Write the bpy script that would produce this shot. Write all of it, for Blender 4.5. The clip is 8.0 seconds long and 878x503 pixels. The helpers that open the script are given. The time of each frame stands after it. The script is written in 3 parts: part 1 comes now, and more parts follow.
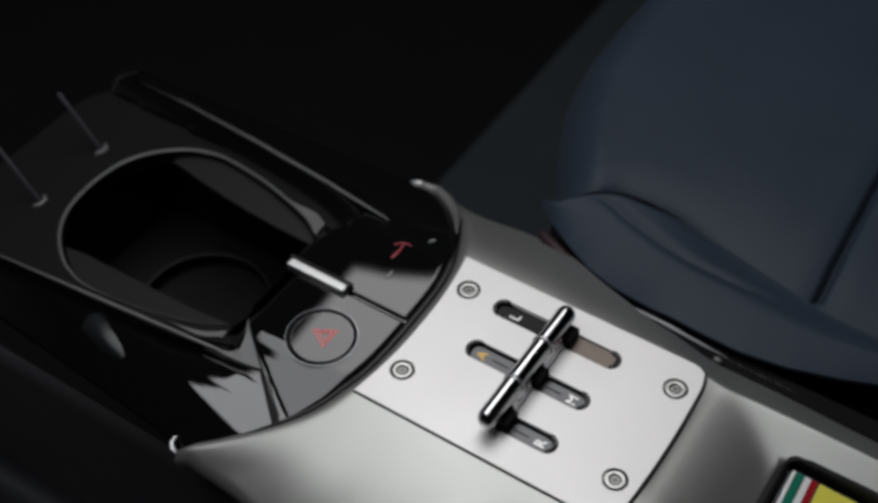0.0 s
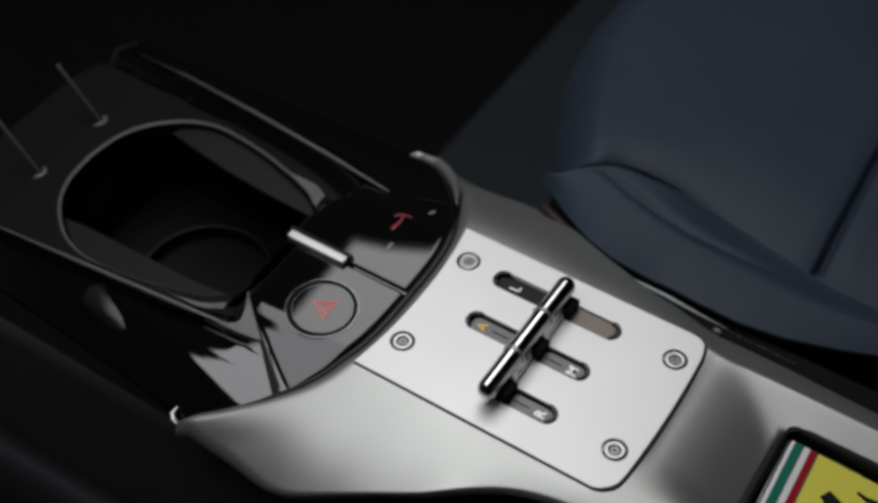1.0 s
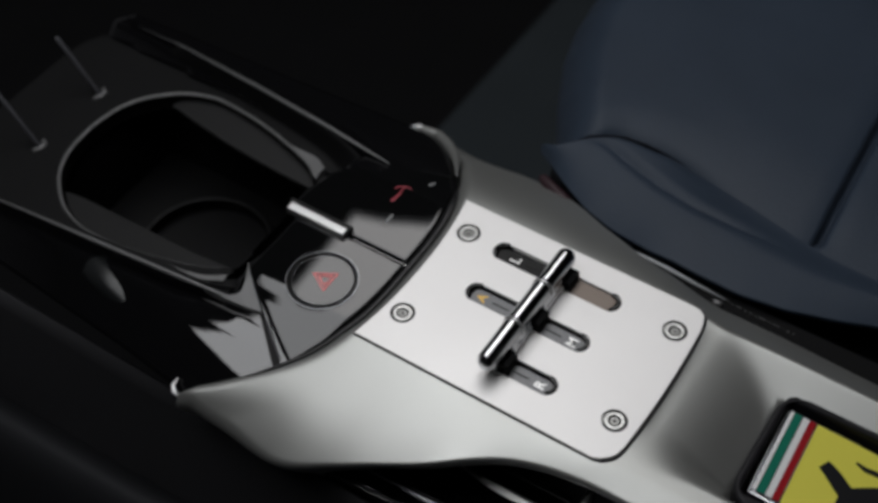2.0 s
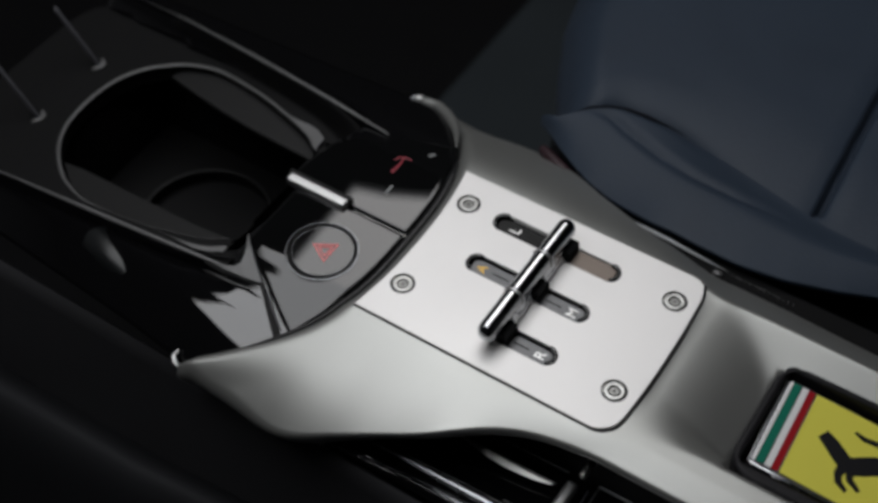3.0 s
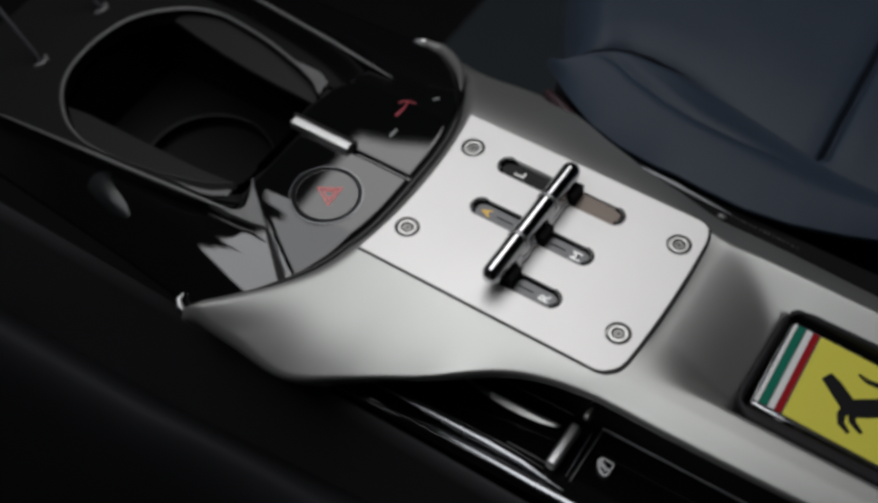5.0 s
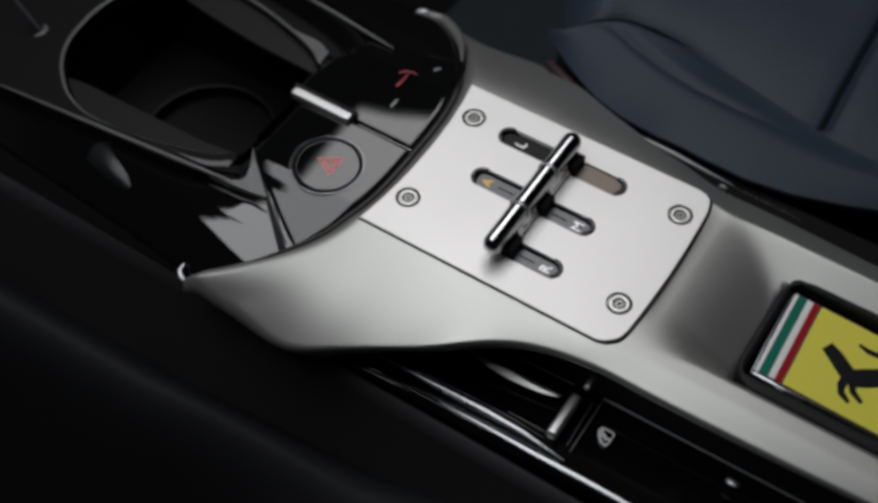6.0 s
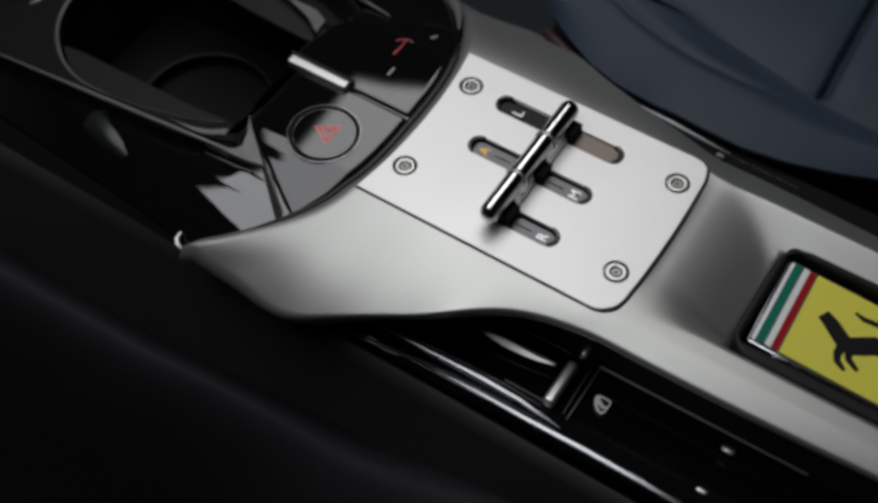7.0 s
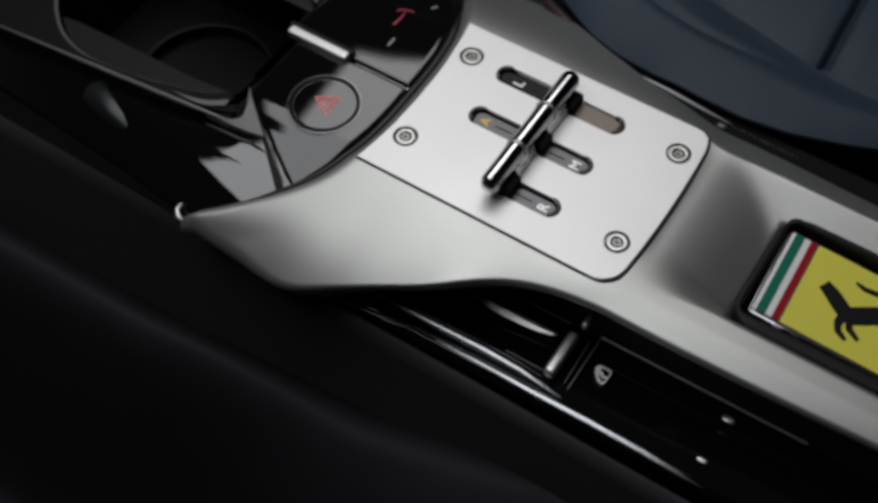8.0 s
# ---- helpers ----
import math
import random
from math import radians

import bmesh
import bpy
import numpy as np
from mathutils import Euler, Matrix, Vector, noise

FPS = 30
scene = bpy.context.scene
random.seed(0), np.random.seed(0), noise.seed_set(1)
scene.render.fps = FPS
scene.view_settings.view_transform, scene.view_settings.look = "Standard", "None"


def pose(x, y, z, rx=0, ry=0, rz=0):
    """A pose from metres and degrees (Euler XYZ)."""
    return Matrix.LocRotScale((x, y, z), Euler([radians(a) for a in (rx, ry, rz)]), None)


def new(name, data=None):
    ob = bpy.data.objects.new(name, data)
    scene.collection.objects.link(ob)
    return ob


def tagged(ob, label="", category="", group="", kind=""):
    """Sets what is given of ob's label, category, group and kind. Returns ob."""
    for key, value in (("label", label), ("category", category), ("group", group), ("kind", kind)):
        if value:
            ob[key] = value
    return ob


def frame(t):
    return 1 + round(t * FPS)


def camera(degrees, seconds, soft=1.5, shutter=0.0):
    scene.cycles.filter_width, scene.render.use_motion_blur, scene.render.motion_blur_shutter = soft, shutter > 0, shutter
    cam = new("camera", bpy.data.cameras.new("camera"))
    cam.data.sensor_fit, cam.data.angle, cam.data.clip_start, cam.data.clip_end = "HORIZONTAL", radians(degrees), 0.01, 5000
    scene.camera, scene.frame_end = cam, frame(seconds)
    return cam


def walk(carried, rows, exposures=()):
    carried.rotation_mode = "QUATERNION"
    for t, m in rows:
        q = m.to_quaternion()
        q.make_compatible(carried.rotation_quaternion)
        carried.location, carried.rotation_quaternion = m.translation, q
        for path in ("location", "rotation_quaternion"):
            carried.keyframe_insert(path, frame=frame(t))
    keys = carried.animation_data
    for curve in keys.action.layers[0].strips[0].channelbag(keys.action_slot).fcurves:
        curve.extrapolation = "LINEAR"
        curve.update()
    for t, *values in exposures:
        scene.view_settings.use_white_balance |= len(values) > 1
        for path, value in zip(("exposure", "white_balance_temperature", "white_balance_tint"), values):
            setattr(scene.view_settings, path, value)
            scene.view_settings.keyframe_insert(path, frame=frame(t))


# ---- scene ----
cam = camera(36.18, 8.0, soft=3.4)
cam.data.dof.use_dof = True
cam.data.dof.focus_distance, cam.data.dof.aperture_fstop = 0.548, 8.0
ROWS = [
    (0, -0.30181, -0.15914, 0.85707, 42.322, 1.115, -56.761),
    (0.5, -0.30218, -0.15944, 0.85666, 41.769, 1.142, -56.782),
    (1, -0.30256, -0.15974, 0.85623, 41.226, 1.149, -56.779),
    (1.5, -0.30295, -0.16003, 0.85580, 40.693, 1.171, -56.799),
    (3, -0.30421, -0.16091, 0.85444, 39.041, 1.230, -56.854),
    (3.5, -0.30465, -0.16120, 0.85396, 38.491, 1.222, -56.837),
    (4, -0.30511, -0.16148, 0.85348, 37.951, 1.245, -56.819),
    (4.5, -0.30558, -0.16176, 0.85299, 37.443, 1.340, -56.810),
    (6, -0.30707, -0.16259, 0.85145, 35.814, 1.438, -56.769),
    (6.5, -0.30759, -0.16286, 0.85092, 35.230, 1.411, -56.819),
    (7, -0.30812, -0.16313, 0.85038, 34.624, 1.305, -56.824),
    (7.5, -0.30867, -0.16340, 0.84983, 34.062, 1.303, -56.881),
    (8, -0.30923, -0.16366, 0.84927, 33.539, 1.364, -56.876),
]
walk(cam, [(t, pose(x, y, z, rx, ry, rz)) for t, x, y, z, rx, ry, rz in ROWS])

# ---- light: dim overcast sky, and an unseen area lamp added in an assumed roof opening ----
world = bpy.data.worlds.new("world")
scene.world = world
world.use_nodes = True
sky = world.node_tree.nodes.new("ShaderNodeTexSky")
sky.sky_type = "NISHITA"
sky.sun_disc = False
sky.sun_elevation, sky.sun_rotation = radians(50), radians(60)
back = world.node_tree.nodes["Background"]
back.inputs[1].default_value = 0.05
world.node_tree.links.new(sky.outputs[0], back.inputs[0])

ROOF = 1.15
OPEN = (-0.45, 0.60, -0.02, 0.60)   # bounds of the roof opening: x from, to, y from, to
lamp_data = bpy.data.lights.new("overhead_area_lamp", "AREA")
lamp_data.shape, lamp_data.size, lamp_data.size_y = "RECTANGLE", OPEN[1] - OPEN[0], OPEN[3] - OPEN[2]
lamp_data.energy, lamp_data.color = 4.85, (1.0, 1.0, 1.0)
lamp = new("overhead_area_lamp", lamp_data)
lamp.location = ((OPEN[0] + OPEN[1]) / 2, (OPEN[2] + OPEN[3]) / 2, ROOF + 0.01)


# ---- materials ----
def material(name, color, rough=0.5, metal=0.0, grain=0.0, scale=400.0, bump=0.0, stain=0.0, spec=0.5, coat=0.0, stretch=(1, 1, 1), ior=1.5):
    """A surface with fine grain and broad stains; scales are per metre."""
    m = bpy.data.materials.new(name)
    m.use_nodes = True
    nt = m.node_tree
    b = nt.nodes["Principled BSDF"]
    b.inputs["Roughness"].default_value = rough
    b.inputs["Metallic"].default_value = metal
    b.inputs["Specular IOR Level"].default_value = spec
    b.inputs["Coat Weight"].default_value = coat
    b.inputs["IOR"].default_value = ior
    b.inputs["Base Color"].default_value = (*color, 1)
    tc = nt.nodes.new("ShaderNodeTexCoord")
    mp = nt.nodes.new("ShaderNodeMapping")
    mp.inputs["Scale"].default_value = stretch
    nt.links.new(tc.outputs["Object"], mp.inputs["Vector"])
    fine = nt.nodes.new("ShaderNodeTexNoise")
    fine.inputs["Scale"].default_value = scale
    fine.inputs["Detail"].default_value = 4
    nt.links.new(mp.outputs[0], fine.inputs["Vector"])
    broad = nt.nodes.new("ShaderNodeTexNoise")
    broad.inputs["Scale"].default_value = 22.0
    broad.inputs["Detail"].default_value = 3
    nt.links.new(tc.outputs["Object"], broad.inputs["Vector"])
    if grain or stain:
        add = nt.nodes.new("ShaderNodeMath")
        add.operation = "MULTIPLY_ADD"
        nt.links.new(fine.outputs[0], add.inputs[0])
        add.inputs[1].default_value = grain
        mul = nt.nodes.new("ShaderNodeMath")
        mul.operation = "MULTIPLY_ADD"
        nt.links.new(broad.outputs[0], mul.inputs[0])
        mul.inputs[1].default_value = stain
        mul.inputs[2].default_value = 1 - 0.5 * (grain + stain)
        nt.links.new(mul.outputs[0], add.inputs[2])
        mix = nt.nodes.new("ShaderNodeVectorMath")
        mix.operation = "SCALE"
        mix.inputs[0].default_value = color
        nt.links.new(add.outputs[0], mix.inputs["Scale"])
        nt.links.new(mix.outputs[0], b.inputs["Base Color"])
    rr = nt.nodes.new("ShaderNodeMapRange")
    rr.inputs["To Min"].default_value = rough * 0.88
    rr.inputs["To Max"].default_value = min(1.0, rough * 1.12)
    nt.links.new(broad.outputs[0], rr.inputs["Value"])
    nt.links.new(rr.outputs[0], b.inputs["Roughness"])
    if bump:
        bp = nt.nodes.new("ShaderNodeBump")
        bp.inputs["Strength"].default_value = bump
        bp.inputs["Distance"].default_value = 0.0004
        nt.links.new(fine.outputs[0], bp.inputs["Height"])
        nt.links.new(bp.outputs[0], b.inputs["Normal"])
    return m


def glowing(name, color, strength):
    m = material(name, color, 0.4)
    b = m.node_tree.nodes["Principled BSDF"]
    b.inputs["Emission Color"].default_value = (*color, 1)
    b.inputs["Emission Strength"].default_value = strength
    return m


def leather(name, color, rough=0.5, spec=0.35):
    """Leather: fine pores as cells, with slow creasing."""
    m = material(name, color, rough, 0, 0.25, 900, 0.0, 0.3, spec)
    nt = m.node_tree
    tc = nt.nodes.new("ShaderNodeTexCoord")
    cells = nt.nodes.new("ShaderNodeTexVoronoi")
    cells.inputs["Scale"].default_value = 750
    nt.links.new(tc.outputs["Object"], cells.inputs["Vector"])
    soft = nt.nodes.new("ShaderNodeTexNoise")
    soft.inputs["Scale"].default_value = 28
    nt.links.new(tc.outputs["Object"], soft.inputs["Vector"])
    b1 = nt.nodes.new("ShaderNodeBump")
    b1.inputs["Strength"].default_value, b1.inputs["Distance"].default_value = 0.25, 0.0003
    nt.links.new(cells.outputs["Distance"], b1.inputs["Height"])
    b2 = nt.nodes.new("ShaderNodeBump")
    b2.inputs["Strength"].default_value, b2.inputs["Distance"].default_value = 0.3, 0.002
    nt.links.new(soft.outputs[0], b2.inputs["Height"])
    nt.links.new(b1.outputs[0], b2.inputs["Normal"])
    nt.links.new(b2.outputs[0], nt.nodes["Principled BSDF"].inputs["Normal"])
    return m


SILVER = material("satin_silver_paint", (0.465, 0.470, 0.452), 0.46, 0.86, 0.06, 2500, 0.03, 0.05)
PLATE = material("bead_blasted_aluminium", (0.895, 0.879, 0.866), 0.55, 0.65, 0.05, 3000, 0.05, 0.04)
GLOSS = material("piano_black", (0.004, 0.004, 0.0045), 0.02, 0, 0.0, 500, 0, 0, 0.98, 0.3)
GLOSS_SOFT = material("black_lacquer", (0.011, 0.011, 0.013), 0.26, 0, 0.0, 500, 0, 0, 0.5)
PAD = material("smoked_black_glass", (0.004, 0.0042, 0.0044), 0.02, 0, 0.0, 500, 0, 0, 0.74, 0.06)
BULGE = material("satin_black", (0.008, 0.009, 0.0095), 0.34, 0, 0.0, 500, 0, 0, 0.5)
BLACK = material("matt_black_plastic", (0.016, 0.016, 0.0175), 0.55, 0, 0.3, 900, 0.2, 0.2, 0.3)
RIM_BAND = material("black_rim_band", (0.012, 0.012, 0.013), 0.42, 0, 0.1, 900, 0, 0.1, 0.5)
GASKET = material("black_rubber", (0.012, 0.012, 0.012), 0.6, 0, 0.2, 900, 0.1, 0.1, 0.25)
FRAME = material("soft_black_frame", (0.0105, 0.010, 0.012), 0.5, 0, 0.2, 1500, 0.1, 0.15, 0.22)
TRAY = material("dark_satin_trim", (0.0060, 0.0060, 0.0063), 0.55, 0.1, 0.15, 1500, 0.08, 0.15, 0.14)
CHAMFER = material("satin_grey_chamfer", (0.20, 0.20, 0.20), 0.45, 0.3, 0.12, 1500, 0.05, 0.1)
LEDGE = material("ledge_rubber", (0.0095, 0.0095, 0.0097), 0.5, 0, 0.2, 900, 0.1, 0.15, 0.22)
POST = material("grey_post", (0.09, 0.09, 0.10), 0.4, 0.3, 0.1, 1500, 0.05, 0.1)
WELL = material("well_black", (0.0065, 0.0065, 0.0068), 0.65, 0, 0.2, 900, 0.1, 0.1, 0.1)
# paler than the trim: highlights of the tray's edges are put into this colour
EDGE = material("pale_satin_edge", (0.15, 0.15, 0.15), 0.4, 0.4, 0.15, 1500, 0.05, 0.1)
CHROME = material("polished_chrome", (0.58, 0.59, 0.60), 0.11, 1.0, 0.0, 800, 0, 0.04)
DARK_CHROME = material("smoked_chrome", (0.22, 0.23, 0.24), 0.10, 1.0, 0.0, 800, 0, 0.06)
SLIDE = material("satin_chrome", (0.70, 0.70, 0.70), 0.42, 1.0, 0.04, 2500, 0.03, 0.05)
SATIN = material("satin_grey_edge", (0.34, 0.35, 0.36), 0.4, 0.2, 0.08, 2000, 0.05, 0.1)
STRIP = material("brushed_chrome_strip", (0.35, 0.36, 0.375), 0.27, 1.0, 0.05, 2500, 0.03, 0.1)
RIPPLE = material("rippled_chrome", (0.85, 0.86, 0.88), 0.14, 1.0, 0.0, 260, 0.15, 0.06)
STEEL = material("screw_steel", (0.50, 0.50, 0.485), 0.36, 1.0, 0.1, 2500, 0.05, 0.1)
DARK_STEEL = material("socket_steel", (0.25, 0.25, 0.24), 0.35, 1.0, 0.1, 2500, 0.05, 0.1)
STOP = material("glossy_black_stop", (0.006, 0.006, 0.006), 0.12, 0, 0.0, 900, 0, 0, 0.7)
INSERT = material("grey_insert", (0.175, 0.177, 0.182), 0.42, 0.4, 0.1, 2000, 0.05, 0.1)
INSERT_BLACK = material("black_insert", (0.008, 0.008, 0.008), 0.35, 0, 0.1, 2000, 0.05, 0.1, 0.2)
INSERT_BROWN = material("bronze_insert", (0.20, 0.162, 0.137), 0.4, 0.4, 0.12, 2000, 0.05, 0.15)
WHITE = material("white_print", (0.86, 0.86, 0.86), 0.5, 0, 0.05)
INLAY = material("bright_satin_inlay", (0.84, 0.84, 0.83), 0.5, 1.0, 0.04, 2500)
AMBER = material("amber_print", (0.74, 0.47, 0.11), 0.45, 0.6, 0.05)
RED_GLOW = glowing("red_backlit_symbol", (0.66, 0.15, 0.15), 0.30)
RED_DEEP = glowing("deep_red_backlit_symbol", (0.30, 0.025, 0.045), 0.08)
GREY_MARK = material("grey_print", (0.32, 0.33, 0.33), 0.5)
DIM_MARK = material("dim_grey_print", (0.12, 0.12, 0.12), 0.5)
def sheen(m, weight):
    b = m.node_tree.nodes["Principled BSDF"]
    b.inputs["Sheen Weight"].default_value, b.inputs["Sheen Roughness"].default_value = weight, 0.5
    return m


NAVY = leather("navy_leather", (0.0265, 0.0382, 0.0575), 0.50, 0.22)
sheen(NAVY, 0.02)
CREASE_SHADE = material("seam_shade_navy", (0.004, 0.005, 0.008), 0.7, 0, 0.2, 900, 0.1, 0.1, 0.1)
NIGHT = leather("black_leather", (0.0195, 0.0201, 0.0222), 0.6, 0.12)
CABIN_SIDE = leather("black_side_leather", (0.018, 0.018, 0.020), 0.6, 0.2)
TRIM = leather("dark_trim_leather", (0.037, 0.037, 0.040), 0.6, 0.2)
PIPING = material("dark_red_piping", (0.024, 0.007, 0.011), 0.5, 0, 0.2, 900, 0.2)
CARPET = material("lit_teal_carpet", (0.030, 0.036, 0.040), 0.9, 0, 0.5, 1200, 0.6, 0.3, 0.1)
CARPET_BLACK = material("black_carpet", (0.0085, 0.0085, 0.009), 0.95, 0, 0.4, 1200, 0.6, 0.3, 0.05)
SHELL = material("unseen_cabin_grey", (0.24, 0.24, 0.246), 0.9, 0, 0.3, 900, 0.2, 0.2, 0.1)
GREEN = material("green_enamel", (0.006, 0.17, 0.11), 0.5, 0, 0.05, 1500, 0, 0.05, 0.15)
RED = material("red_enamel", (0.34, 0.008, 0.014), 0.5, 0, 0.05, 1500, 0, 0.05, 0.15)
YELLOW = material("yellow_enamel", (0.80, 0.74, 0.10), 0.5, 0, 0.04, 1500, 0, 0.05, 0.25)
ENAMEL_BLACK = material("black_enamel", (0.008, 0.008, 0.010), 0.55, 0, 0.05, 400, 0, 0, 0.2)
WHITE_ENAMEL = material("white_enamel", (0.85, 0.85, 0.84), 0.4, 0.0, 0.04, 1500, 0, 0.05)

MM = 0.001


# ---- mesh helpers (millimetres in, metres out) ----
def mesh_from(name, verts, faces, mat, parent=None, label="", smooth=True):
    me = bpy.data.meshes.new(name)
    me.from_pydata([(x * MM, y * MM, z * MM) for x, y, z in verts], [], faces)
    bm = bmesh.new()
    bm.from_mesh(me)
    bmesh.ops.recalc_face_normals(bm, faces=bm.faces)
    bm.to_mesh(me)
    bm.free()
    me.polygons.foreach_set("use_smooth", [smooth] * len(me.polygons))
    me.materials.append(mat)
    ob = new(name, me)
    if parent:
        ob.parent = parent
    if label:
        tagged(ob, label)
    return ob


def thing(name, label, category, group="", kind=""):
    ob = new(name)
    ob.empty_display_size = 0.01
    return tagged(ob, label, category, group, kind)


def sheet(name, fn, nu, nv, mat, parent=None, label="", keep=None, thick=0.0, closed=False):
    """A curved sheet: fn(u, v) gives a point in millimetres; thick: a second skin that far below."""
    pts = [fn(i / nu, j / nv) for j in range(nv + 1) for i in range(nu + 1)]
    faces = []
    for j in range(nv):
        for i in range(nu):
            a = j * (nu + 1) + i
            f = (a, a + 1, a + nu + 2, a + nu + 1)
            if keep is None or all(keep(*pts[k]) for k in f):
                faces.append(f)
    ob = mesh_from(name, pts, faces, mat, parent, label)
    bm = bmesh.new()
    bm.from_mesh(ob.data)
    bmesh.ops.delete(bm, geom=[v for v in bm.verts if not v.link_faces], context="VERTS")
    if closed:
        bmesh.ops.remove_doubles(bm, verts=bm.verts, dist=1e-6)
    if sum(f.normal.z * f.calc_area() for f in bm.faces) < 0 and not closed:
        bmesh.ops.reverse_faces(bm, faces=bm.faces)
    bm.to_mesh(ob.data)
    bm.free()
    if thick:
        mod = ob.modifiers.new("thickness", "SOLIDIFY")
        mod.thickness, mod.offset = thick * MM, -1
    return ob


def flat(name, loops, z, thick, bevel, mat, parent=None, label="", res=2):
    """A slab cut from flat outlines (inner loops are holes), its top at height z, with rounded edges."""
    cu = bpy.data.curves.new(name, "CURVE")
    cu.dimensions, cu.fill_mode = "2D", "BOTH"
    cu.extrude, cu.bevel_depth, cu.bevel_resolution = max(0.0, thick / 2 - bevel) * MM, bevel * MM, res
    cu.offset = -bevel * MM
    for loop in loops:
        sp = cu.splines.new("POLY")
        sp.points.add(len(loop) - 1)
        for p, (x, y) in zip(sp.points, loop):
            p.co = (x * MM, y * MM, 0, 1)
        sp.use_cyclic_u = True
    tmp = bpy.data.objects.new(name, cu)
    scene.collection.objects.link(tmp)
    dg = bpy.context.evaluated_depsgraph_get()
    me = bpy.data.meshes.new_from_object(tmp.evaluated_get(dg))
    bpy.data.objects.remove(tmp)
    me.transform(Matrix.Translation((0, 0, (z - thick / 2) * MM)))
    bm = bmesh.new()
    bm.from_mesh(me)
    bmesh.ops.remove_doubles(bm, verts=bm.verts, dist=2e-6)
    bm.to_mesh(me)
    bm.free()
    me.materials.clear()
    me.materials.append(mat)
    me.polygons.foreach_set("use_smooth", [False] * len(me.polygons))
    ob = new(name, me)
    if parent:
        ob.parent = parent
    if label:
        tagged(ob, label)
    return ob


def letter(name, text, x, y, z, size, mat, parent, label=""):
    cu = bpy.data.curves.new(name, "FONT")
    cu.body, cu.size, cu.align_x, cu.align_y, cu.extrude = text, size * MM, "CENTER", "CENTER", 0.05 * MM
    cu.offset = 0.10 * MM
    tmp = bpy.data.objects.new(name, cu)
    scene.collection.objects.link(tmp)
    dg = bpy.context.evaluated_depsgraph_get()
    me = bpy.data.meshes.new_from_object(tmp.evaluated_get(dg))
    bpy.data.objects.remove(tmp)
    me.transform(Matrix.Translation((x * MM, y * MM, z * MM)))
    me.materials.clear()
    me.materials.append(mat)
    ob = new(name, me)
    ob.parent = parent
    if label:
        tagged(ob, label)
    return ob


def tube(name, path, radius, mat, parent=None, label="", sides=12, flat_z=1.0):
    """A round bar along a path of points, with closed, rounded ends; radius may vary along it."""
    pts = [Vector(p) for p in path]
    rad = radius if isinstance(radius, (list, tuple)) else [radius] * len(pts)
    d0, d1 = (pts[0] - pts[1]).normalized(), (pts[-1] - pts[-2]).normalized()
    cap = [(0.95, 0.35), (0.6, 0.8)]
    head = [(pts[0] + d0 * rad[0] * a, rad[0] * b) for a, b in cap]
    tail = [(pts[-1] + d1 * rad[-1] * a, rad[-1] * b) for a, b in reversed(cap)]
    ring = head + list(zip(pts, rad)) + tail
    verts, faces = [], []
    for k, (p, r) in enumerate(ring):
        a, b = ring[max(0, k - 1)][0], ring[min(len(ring) - 1, k + 1)][0]
        t = (b - a).normalized()
        s = t.cross(Vector((0, 0, 1)))
        s = s.normalized() if s.length > 1e-4 else Vector((1, 0, 0))
        n = s.cross(t)
        for i in range(sides):
            w = 2 * math.pi * i / sides
            q = p + s * math.cos(w) * r + n * math.sin(w) * r * flat_z
            verts.append(tuple(q))
    for k in range(len(ring) - 1):
        for i in range(sides):
            j = (i + 1) % sides
            faces.append((k * sides + i, k * sides + j, (k + 1) * sides + j, (k + 1) * sides + i))
    faces.append(tuple(range(sides)))
    faces.append(tuple((len(ring) - 1) * sides + i for i in range(sides)))
    return mesh_from(name, verts, faces, mat, parent, label)


def lathe(name, profile, y, z, mat, parent=None, label="", sides=28):
    """A round bar along x: rows of (x, radius)."""
    verts = [(x, y + r * math.cos(2 * math.pi * i / sides), z + r * math.sin(2 * math.pi * i / sides)) for x, r in profile for i in range(sides)]
    faces = [(k * sides + i, k * sides + (i + 1) % sides, (k + 1) * sides + (i + 1) % sides, (k + 1) * sides + i) for k in range(len(profile) - 1) for i in range(sides)]
    return mesh_from(name, verts, faces, mat, parent, label)


def block(name, x0, x1, y0, y1, z0, z1, mat, parent=None, label="", bevel=0.6, seg=2):
    bm = bmesh.new()
    bmesh.ops.create_cube(bm, size=1)
    for v in bm.verts:
        v.co = Vector(((x0 + x1) / 2 + v.co.x * (x1 - x0), (y0 + y1) / 2 + v.co.y * (y1 - y0), (z0 + z1) / 2 + v.co.z * (z1 - z0))) * MM
    if bevel:
        bmesh.ops.bevel(bm, geom=bm.edges[:], offset=bevel * MM, segments=seg, profile=0.5, affect="EDGES")
    me = bpy.data.meshes.new(name)
    bm.to_mesh(me)
    bm.free()
    me.materials.append(mat)
    ob = new(name, me)
    if parent:
        ob.parent = parent
    if label:
        tagged(ob, label)
    return ob


def circle(cx, cy, r, n=40):
    return [(cx + r * math.cos(2 * math.pi * i / n), cy + r * math.sin(2 * math.pi * i / n)) for i in range(n)]


def pill(x0, x1, y0, y1, r, n=6):
    """A rectangle with round corners."""
    out = []
    for cx, cy, a in ((x1 - r, y1 - r, 0), (x0 + r, y1 - r, 90), (x0 + r, y0 + r, 180), (x1 - r, y0 + r, 270)):
        out += [(cx + r * math.cos(radians(a + 90 * k / n)), cy + r * math.sin(radians(a + 90 * k / n))) for k in range(n + 1)]
    return out


def ease(a, b, v):
    s = min(1.0, max(0.0, (v - a) / (b - a)))
    return s * s * (3 - 2 * s)


